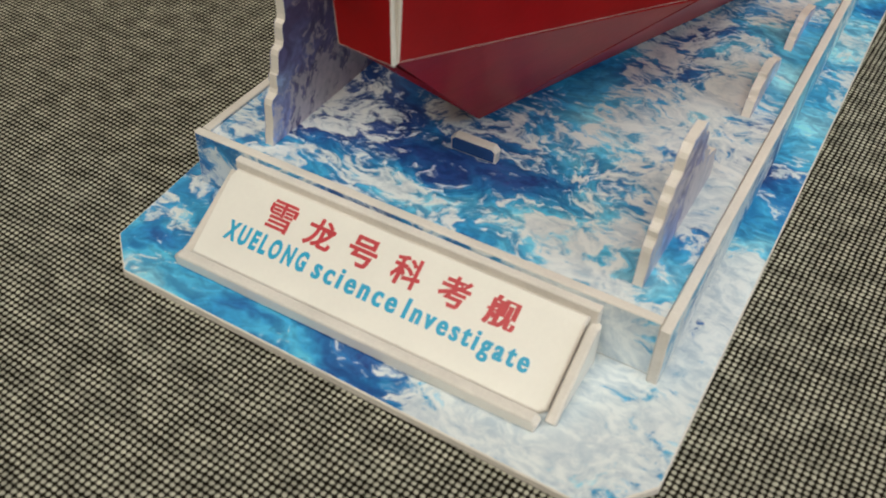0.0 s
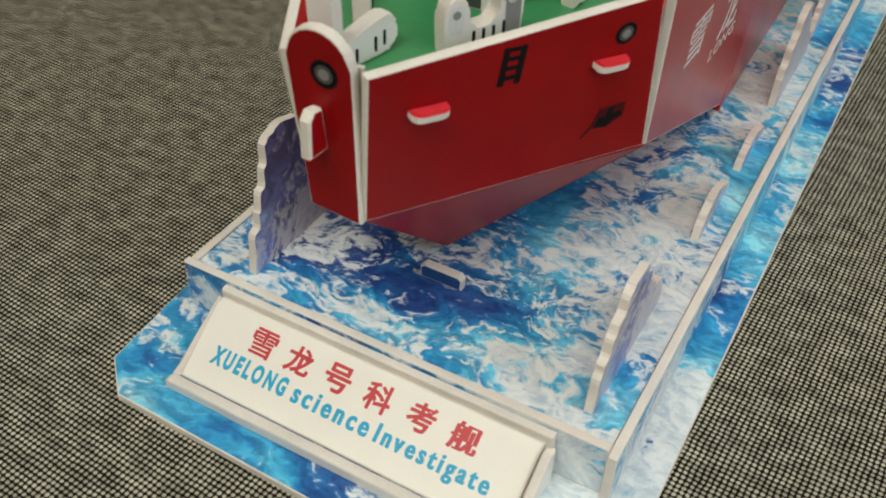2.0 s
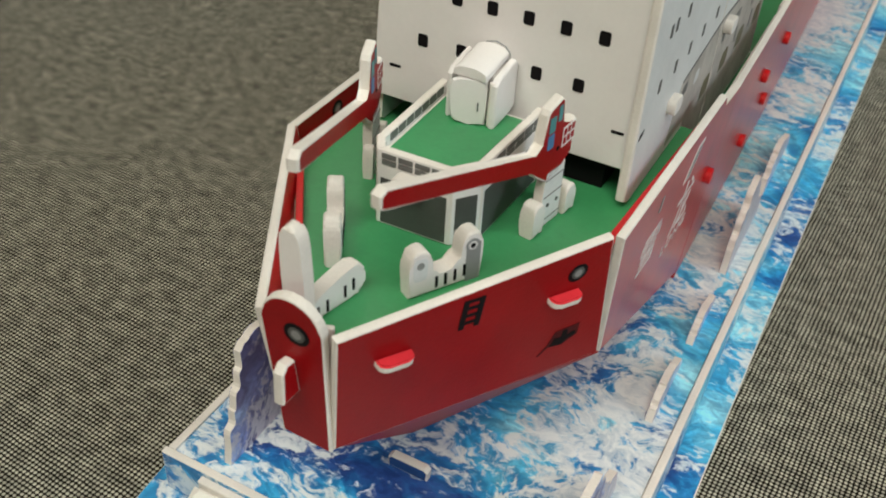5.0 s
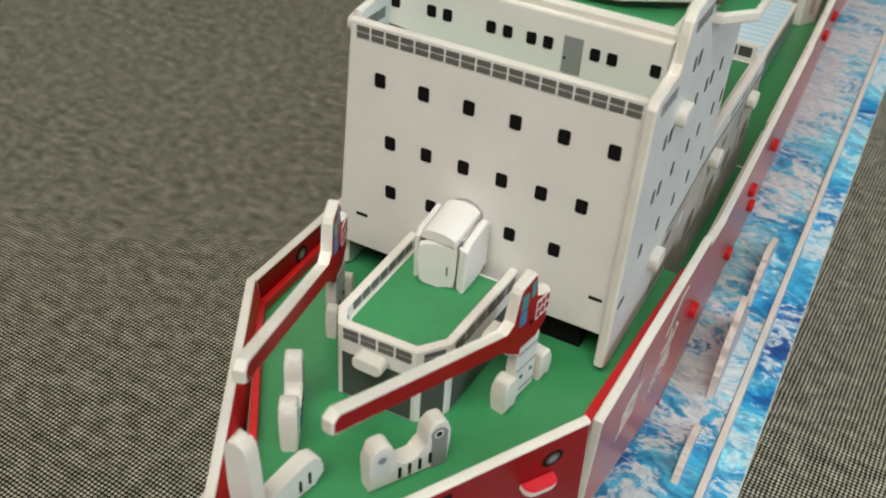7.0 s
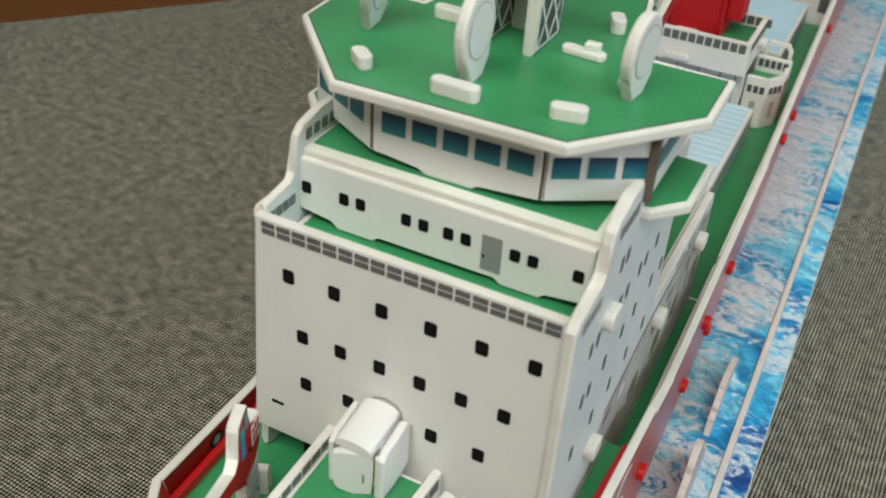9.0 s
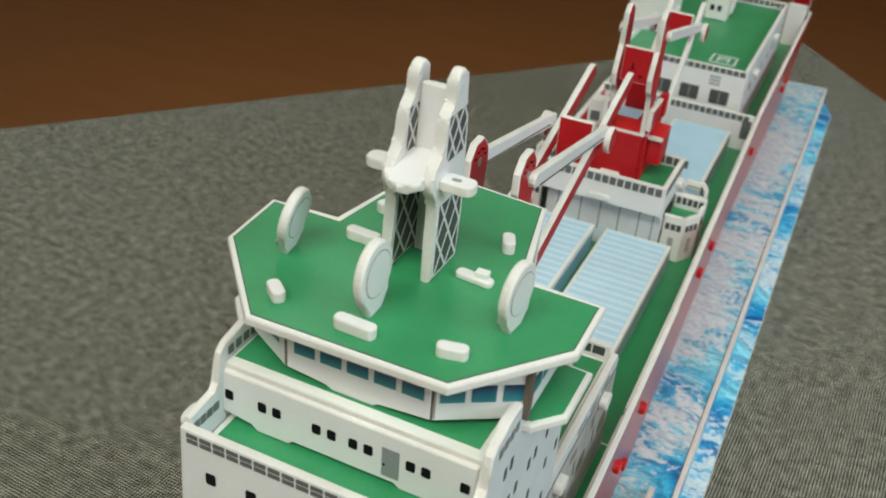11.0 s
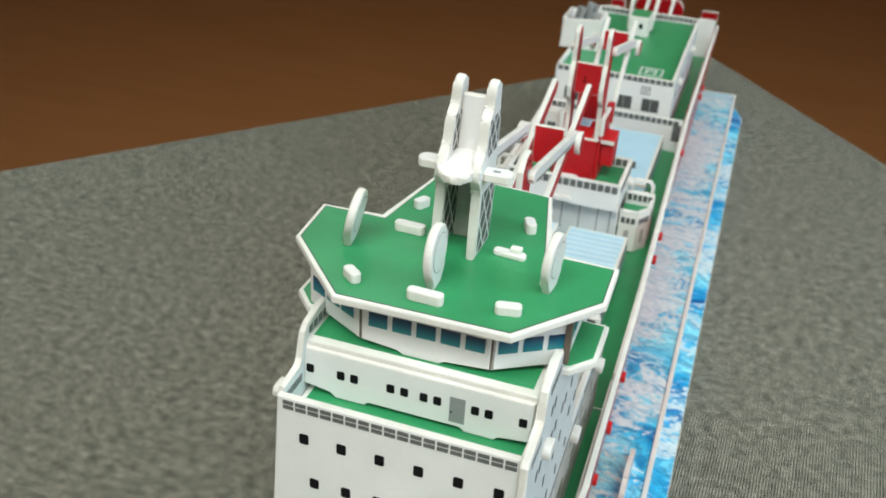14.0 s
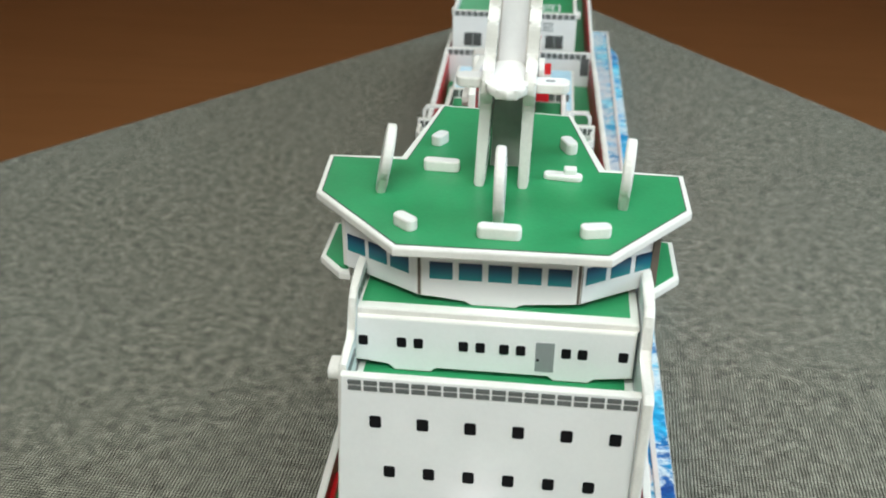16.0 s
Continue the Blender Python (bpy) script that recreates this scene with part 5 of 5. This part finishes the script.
for s in (1, -1):
    x = 19.2 if s > 0 else -44.0
    pts = [(361.2, 85.6), (401, 85.6), (401, 100.8), (361.2, 100.8)]
    sw = board("side_wall", pts if s > 0 else [(-a, b) for a, b in reversed(pts)], (x, 0, 0), Y if s > 0 else NY, Z, (WHITE, FOAM), mh)
    grid_row(sw, 363 if s > 0 else -399.5, 399.5 if s > 0 else -363, 98.2, 4.0, 10)
    grid_row(sw, 363 if s > 0 else -399.5, 399.5 if s > 0 else -363, 98.2, 4.0, 10, back=True)
    pill("side_tab", x, 389, 92.5, Y, 6, 4, 3, [WHITE, FOAM], mh, "white glued foam tab", rise=X if s > 0 else NX)
    mx = (lambda q: q) if s > 0 else (lambda q: -24.6 - q)
    ring_ = [(19.6, 370.0), (29.8, 370.0), (35.4, 378.6), (35.4, 388.6)]
    ring_ = [(mx(p), q) for p, q in ring_]
    for (p0, q0), (p1, q1) in zip(ring_, ring_[1:]):
        pair_ = [(p0, q0), (p1, q1)] if s > 0 else [(p1, q1), (p0, q0)]
        ww = panel("wing_wall", [(*pair_[0], 58.8), (*pair_[1], 58.8), (*pair_[1], 83.6), (*pair_[0], 83.6)], (CREAM, FOAM), mh, 2.2, label="white side wing with printed railing", bev=0.4)
        ln_ = math.hypot(p1 - p0, q1 - q0)
        grid_row(ww, 0.9, ln_ - 0.9, 18.9, 3.4, max(2, int(ln_ / 3.2)), DARK)
        decal("door", ww, rounded(2.6, 8.0, 0.3, 1), ln_ * 0.5, 9.0, TAUPE)
    fl = [(19.8, 372.6), (28.6, 372.6), (32.8, 379.2), (32.8, 388.4), (19.8, 388.4)]
    fl = [(mx(p), q) for p, q in (fl if s > 0 else fl[::-1])]
    board("wing_floor", fl, (0, 0, 79.4), X, Y, (GREEN, FOAM), mh, bev=0.1)
    br = board("wing_back", [(19.6, 58.7), (35.6, 58.7), (35.6, 86.4), (19.6, 86.4)] if s > 0 else [(mx(35.6), 58.7), (mx(19.6), 58.7), (mx(19.6), 86.4), (mx(35.6), 86.4)], (0, 388.8, 0), X, Z, (WHITE, FOAM), mh)
    grid_row(br, min(mx(20.6), mx(34.6)), max(mx(20.6), mx(34.6)), 83.4, 3.6, 5, DARK)
    hoop = [(-6.6, 0), (-5.0, 0), (-5.0, 5.0), (-3.6, 7.2), (3.6, 7.2), (5.0, 5.0), (5.0, 0), (6.6, 0), (6.6, 5.6), (4.4, 8.8), (-4.4, 8.8), (-6.6, 5.6)]
    board("railing_hoop", [(p + mx(27.4), 82.6 + q) for p, q in hoop], (0, 397.0, 0), X, Z, (WHITE, FOAM), mh, 1.8, "white arched railing", bev=0.3)
    board("stair_block", [(mx(27.4) - 7, 58.8), (mx(27.4) + 7, 58.8), (mx(27.4) + 7, 82.8), (mx(27.4) - 7, 82.8)], (0, 395.4, 0), X, Z, (PALE, FOAM), mh, 5.0, "pale stepped block", bev=0.5)
board("roof", [(-41.4, 363.6), (16.8, 363.6), (16.8, 398.6), (-41.4, 398.6)], (0, 0, 95.4), X, Y, (GREEN, FOAM), mh, bev=0.1, label="green printed roof")
bb = board("back_wall", [(-19.0, 58.7), (43.8, 58.7), (43.8, 100.8), (-19.0, 100.8)], (0, 401.4, 0), NX, Z, (WHITE, FOAM), mh)
grid_row(bb, -21.5, 42.6, 98.2, 4.0, 16, back=True)


# ---- cargo cranes ----
def tapered(p0, p1, w0, w1, k=5):
    """A bar outline from p0 to p1 with rounded ends."""
    p0, p1 = Vector(p0), Vector(p1)
    d = (p1 - p0).normalized()
    n = Vector((-d.y, d.x))
    out = []
    for i in range(k + 1):
        a = math.pi / 2 + math.pi * i / k
        out.append(tuple(p0 + (d * math.cos(a) + n * math.sin(a)) * w0 / 2))
    for i in range(k + 1):
        a = -math.pi / 2 + math.pi * i / k
        out.append(tuple(p1 + (d * math.cos(a) + n * math.sin(a)) * w1 / 2))
    return out


def yz_board(name, pts, x, parent, mats, label="", th=2.5):
    return board(name, pts, (x, 0, 0), Y, Z, mats, parent, th, label, bev=0.5)


c1 = thing("cargo_crane", -8, 300, 95.4, "red and white foam-board cargo crane with twin booms raised forward", "cargo crane", "cargo cranes")
for x, xs in ((1.8, 4.4), (-14.6, -17.2)):
    up = [(193, 106.2), (212, 106.2), (209, 140), (206, 158), (206.5, 168), (208.5, 173), (207.6, 178), (203.5, 182.4), (197.5, 182.0), (193.4, 177.6), (193.2, 171), (196.5, 165), (195.5, 150)]
    w = yz_board("jib_post", up, x, c1, (CRANE, FOAM), "red post with white cut edge")
    for bk in (False, True):
        decal("hub_print", w, circle(1.5, 14), 201.0, 174.6, GREY, back=bk)
        for an in range(20, 180, 32):
            decal("arc_print", w, rounded(1.7, 0.6, 0.1, 1), 201.0 + 4.4 * math.cos(radians(an)), 174.6 + 4.4 * math.sin(radians(an)), BLACK, back=bk)
    st = yz_board("stay", tapered((203, 172.6), (285, 156.6), 5.2, 5.4), xs, c1, (WHITE, FOAM), "white stay board")
    decal("line_print", st, tapered((206, 169.8), (280, 156.4), 0.5, 0.5, 2), 0, 0, DARK)
    yz_board("boom", tapered((214, 128), (323, 164.2), 7.0, 7.0), x, c1, (CRANE, FOAM), "long red boom with white edges")
    yz_board("joint_knob", [(285 + p, 154 + q) for p, q in circle(5.2, 18)], x + (5.1 if x > 0 else -5.1), c1, (CRANE, FOAM), "round red joint knob")
board("cross_plate", [(-14.4, 142), (-0.9, 142), (-0.9, 160), (-14.4, 160)], (0, 282, 0), X, Z, (CRANE, FOAM), c1, 2.5, "red cross plate")
board("house_front", [(-20, 95.5), (1, 95.5), (1, 120), (-20, 120)], (0, 370, 0), X, Z, (CRANE, CRANE), c1, 2.8, "red crane house front", 0.4)
block("house_edge", -20, 1, 370.1, 372.7, 120.02, 120.6, FOAM, c1, "white cut top edge", 0.15)
block("crane_house", -22.0, 3.0, 373.2, 402, 95.5, 119.2, [CRANE, FOAM], c1, "bright red crane house", 0.5)
board("side_box", [(3.2, 104), (10.0, 104), (10.0, 118.6), (3.2, 118.6)], (0, 377, 0), X, Z, (CRANE, CRANE), c1, 16, "red side box", 0.6)
block("box_top", 1.8, 10.2, 376.0, 393.0, 118.7, 119.5, BRIGHT, c1, "bright red box top", 0.15)
block("box_edge", 1.8, 10.2, 375.0, 375.9, 117.4, 119.5, FOAM, c1, "white cut edge", 0.15)
pill("house_tab", -11, 369.8, 98, X, 10, 2.6, 2.4, [WHITE, FOAM], c1, "white foam tab", rise=NY)
block("house_skylight", -18, -6.5, 390, 401, 119.3, 119.9, SKY, c1, "light blue skylight panel", 0.1)

c2 = thing("cargo_crane", -10, 420, 95.4, "red and white foam-board cargo crane with tall twin posts", "cargo crane", "cargo cranes")
for x in (1.9, -14.8):
    post = [(371, 119.6), (380, 119.6), (380.4, 138), (381.8, 148), (380.0, 156), (380.6, 172), (379.4, 177), (376.4, 180.0), (372.6, 180.0), (369.6, 177), (369.2, 170), (370.4, 162), (366.2, 156), (364.4, 150), (366.0, 144), (371.0, 140), (372.4, 132)]
    w = yz_board("post", post, x, c2, (CRANE, FOAM), "tall red post with white cut edge")
    o_ = 2.6 if x > 0 else -2.6
    yz_board("stay", tapered((377, 168), (456, 150), 4.8, 4.8), x + o_, c2, (WHITE, FOAM), "white stay board")
    yz_board("boom", tapered((414, 112), (470, 157), 4.8, 4.8), x, c2, (WHITE, FOAM), "white boom board")
    yz_board("joint_knob", [(458 + p, 147 + q) for p, q in circle(5.0, 18)], x + o_ * 2, c2, (CRANE, FOAM), "round red joint knob")
    yz_board("side_block", [(369, 124), (388, 124), (388, 134), (369, 134)], x + o_ * 1.02, c2, (CRANE, FOAM), "red side block")
cp_ = board("cross_plate", [(-14.6, 145), (-0.8, 145), (-0.8, 161.6), (-14.6, 161.6)], (0, 371, 0), X, Z, (CRANE, FOAM), c2, 2.5, "red cross plate")
for a, b, w_, h_ in ((-9.4, 153.2, 0.7, 2.4), (-9.4, 151.6, 2.6, 0.6), (-5.2, 148.6, 1.4, 1.4)):
    decal("mark_print", cp_, rounded(w_, h_, 0.15, 1), a, b, FADED, label="dark printed mark")
board("cross_plate", [(-13.6, 146), (0.5, 146), (0.5, 158), (-13.6, 158)], (0, 447, 0), X, Z, (CRANE, FOAM), c2, 2.5, "red cross plate")

board("cross_plate", [(-17, 119.4), (-3, 119.4), (-3, 146), (-17, 146)], (0, 402.4, 0), X, Z, (CRANE, FOAM), c2, 2.5, "red rear plate")
board("house_top", [(-21.6, 373.4), (2.6, 373.4), (2.6, 389.6), (-21.6, 389.6)], (0, 0, 119.9), X, Y, (BRIGHT, FOAM), c2, 0.6, "bright red crane house top", 0.1)
cab_ = board("cabin", [(-31, 95.5), (-23, 95.5), (-23, 124), (-24.4, 126), (-29.6, 126), (-31, 124)], (0, 386, 0), X, Z, (WHITE, FOAM), c2, 9, "small white crane cabin with grey windows", 0.6)
decal("window", cab_, rounded(4.6, 5.0, 0.4, 2), -27, 118, STEEL)
decal("window_line", cab_, rounded(6.4, 0.7, 0.1, 1), -27, 110, GREY)
block("side_pod", 0.2, 4.0, 400, 405, 119.4, 131, [CRANE, FOAM], c2, "small red side pod", 0.6)

# ---- after house with helicopter deck ----
ah = thing("after_house", -15, 620, 58.6, "white after house with green helicopter deck and printed railing", "deckhouse")
lt = board("balcony_front", [(-59.5, 58.7), (36.5, 58.7), (36.5, 82), (-59.5, 82)], (0, 522, 0), X, Z, (WHITE, FOAM), ah, label="white balcony front with printed railing")
grid_row(lt, -58, 34, 79.4, 3.6, 24)
board("balcony_floor", [(-59.4, 524.6), (35.4, 524.6), (35.4, 529.8), (-59.4, 529.8)], (0, 0, 74), X, Y, (GREEN, FOAM), ah, bev=0.1)
fw = board("front_wall", [(-55.6, 74.1), (25.6, 74.1), (25.6, 105.2), (-55.6, 105.2)], (0, 530, 0), X, Z, (WHITE, FOAM), ah, label="white front wall with dark windows")
for a in (-42.0, -24.2, -6.6, 12.0):
    decal("window", fw, rounded(11.6, 9.0, 0.6, 2), a, 86.0, DARK)
    decal("window_bar", fw, rounded(0.7, 8.0, 0.1, 1), a, 86.0, GREY, 0.22)
decal("door", lt, rounded(5.4, 12, 0.3, 1), 33.0, 72.5, STEEL, label="tan-grey printed door")
for k in range(4):
    for q in range(3):
        decal("vent_print", fw, rounded(1.2, 1.6, 0.1, 1), 5.0 + 1.7 * k, 94.0 + 2.2 * q, GREY)
grid_row(fw, -54.5, 25, 103.2, 3.2, 20)
for s in (1, -1):
    x = 25.8 if s > 0 else -55.8
    pts = [(530.2, 58.7), (688, 58.7), (688, 105.2), (530.2, 105.2)]
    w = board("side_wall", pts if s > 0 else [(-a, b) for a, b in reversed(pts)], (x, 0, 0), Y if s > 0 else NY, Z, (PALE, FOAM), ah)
    for y in range(556, 680, 22):
        decal("window", w, rounded(4, 5, 0.6, 2), s * y, 88, DARK)
    for y in (560, 640):
        pill("side_tab", x, y, 96, Y, 7, 4.2, 3.2, [WHITE, FOAM], ah, "white glued foam tab", rise=X if s > 0 else NX)
hd = board("helicopter_deck", [(-53.2, 532.6), (23.6, 532.6), (23.6, 686), (-53.2, 686)], (0, 0, 102.0), X, Y, (GREEN, FOAM), ah, bev=0.1, label="green helicopter deck with white marking")
for a, b, w_, h_ in ((-7.5, 0, 1.2, 16), (7.5, 0, 1.2, 16), (0, 7.6, 14, 1.2), (0, -7.6, 14, 1.2), (-3.4, -0.4, 1.2, 9.4), (-0.4, 0, 5.4, 1.2), (3.0, 0.6, 1.2, 9.4), (-0.4, 4.0, 5.4, 1.2)):
    decal("deck_marking", hd, rounded(w_, h_, 0.1, 1), 7.0 + a, 553 + b, LETTER)
bk = board("back_wall", [(-25.6, 58.7), (55.6, 58.7), (55.6, 106.5), (-25.6, 106.5)], (0, 690.6, 0), NX, Z, (WHITE, FOAM), ah)
grid_row(bk, -25, 54.5, 104.2, 3.4, 20)
grid_row(bk, -25, 54.5, 104.2, 3.4, 20, back=True)

hut = thing("deck_hut", -15, 640, 102, "small white hut with two black windows on the helicopter deck", "hut")
bm_, _ = slab([(-7.6, 0), (-3.0, 0), (-2.4, 1.6), (2.4, 1.6), (3.0, 0), (7.6, 0), (7.6, 14.5), (-7.6, 14.5)], (-15.4, 630, 102.1), X, Z, 15, 1.0)
hb = part("hut_body", bm_, [WHITE, FOAM, WHITE], hut)
FRAME[hb.name] = (P3(-15.4, 630, 102.1), Vector(X), Vector(Z), Vector(NY), 15)
for a in (-3.2, 1.8):
    decal("window", hb, rounded(2.8, 3.8, 0.6, 2), a, 8.5, BLACK)
board("hut_roof", [(-22.6, 631), (-8.2, 631), (-8.2, 652), (-22.6, 652)], (0, 0, 117.6), X, Y, (GREEN, FOAM), hut, 1.0, "green printed hut roof", bev=0.3)
yz_board("arch_fin", [(648, 102.2), (653, 102.2), (655, 118), (660, 124), (666, 124), (668, 119), (671, 120), (670, 127), (664, 131), (656, 130), (650, 122)], -24, hut, (WHITE, FOAM), "white arched fin")
yz_board("brace_fin", tapered((646, 106), (690, 128), 5, 5), -6.5, hut, (WHITE, FOAM), "white leaning brace")

fun = thing("funnel", -51, 592, 102, "white box funnel with dark opening and grey exhaust pipes", "funnel")
for pts, org, u in (([(0, 0), (29, 0), (29, 21), (27, 23), (2, 21)], (-65, 578, 102.1), X), ([(0, 0), (29, 0), (29, 22), (0, 22)], (-36, 608, 102.1), NX), ([(2.5, 0), (27.5, 0), (27.5, 22), (2.5, 22)], (-36, 578, 102.1), Y), ([(2.5, 0), (27.5, 0), (27.5, 22), (2.5, 22)], (-65, 608, 102.1), NY)):
    board("funnel_wall", pts, org, u, Z, (WHITE, FOAM), fun, 2.4, bev=0.5)
block("funnel_floor", -62, -39, 581, 605, 102.2, 115, BLACK, fun, "black funnel opening", 0.2)
pill("funnel_tab", -36.0, 592, 116, Y, 6, 4, 2.6, [WHITE, FOAM], fun, "white foam tab", rise=X)
decal("window_print", board("funnel_door", [(584, 103), (592, 103), (592, 113), (584, 113)], (-35.6, 0, 0), Y, Z, (WHITE, FOAM), fun, 0.5, bev=0.1), rounded(5, 7, 0.4, 2), 588, 108, TEAL)
for x, y, h, r in ((-53, 586, 9, 2.6), (-49, 591, 12, 2.8), (-45, 586, 6, 2.2), (-56, 592, 8, 2.4), (-46, 597, 9, 2.4)):
    bm_ = bmesh.new()
    bmesh.ops.create_cone(bm_, segments=16, radius1=r * MM, radius2=r * 0.9 * MM, depth=(h + 8) * MM, cap_ends=True, matrix=Matrix.Translation(P3(x, y, 118 + h / 2)) @ pose(0, 0, 0, 0, 12))
    part("exhaust_pipe", bm_, PIPE, fun, "grey exhaust pipe", smooth=False)

# ---- stern gantry ----
sg = thing("stern_gantry", -12, 756, 58.6, "red stern gantry with two tall bright posts", "gantry")
for x in (-22.5, -2.0):
    yz_board("gantry_post", [(739, 58.7), (745, 58.7), (745, 100), (743, 165), (741, 165), (739, 100)], x, sg, (BRIGHT, BRIGHT), "tall bright red post")
    yz_board("gantry_brace", tapered((709, 98), (737, 108), 4.5, 4.5), x + 2.6, sg, (WHITE, FOAM), "white brace board")
board("gantry_plate", rounded(40, 17, 7, 5), (-12, 737.5, 98), X, Z, (RED, FOAM), sg, 2.4, "rounded red gantry plate")
for x0, x1 in ((22, 36), (-59, -46)):
    st = board("stern_wing", [(x0, 58.7), (x1, 58.7), (x1, 92), (x0, 92)], (0, 745, 0), X, Z, (WHITE, FOAM), sg, 2.4, "white stern wing panel")
    board("stern_floor", [(x0, 747.5), (x1, 747.5), (x1, 772), (x0, 772)], (0, 0, 84), X, Y, (GREEN, FOAM), sg, bev=0.1)
    board("stern_edge", [(x0, 80), (x1, 80), (x1, 92), (x0, 92)], (0, 772, 0), X, Z, (RED, FOAM), sg)
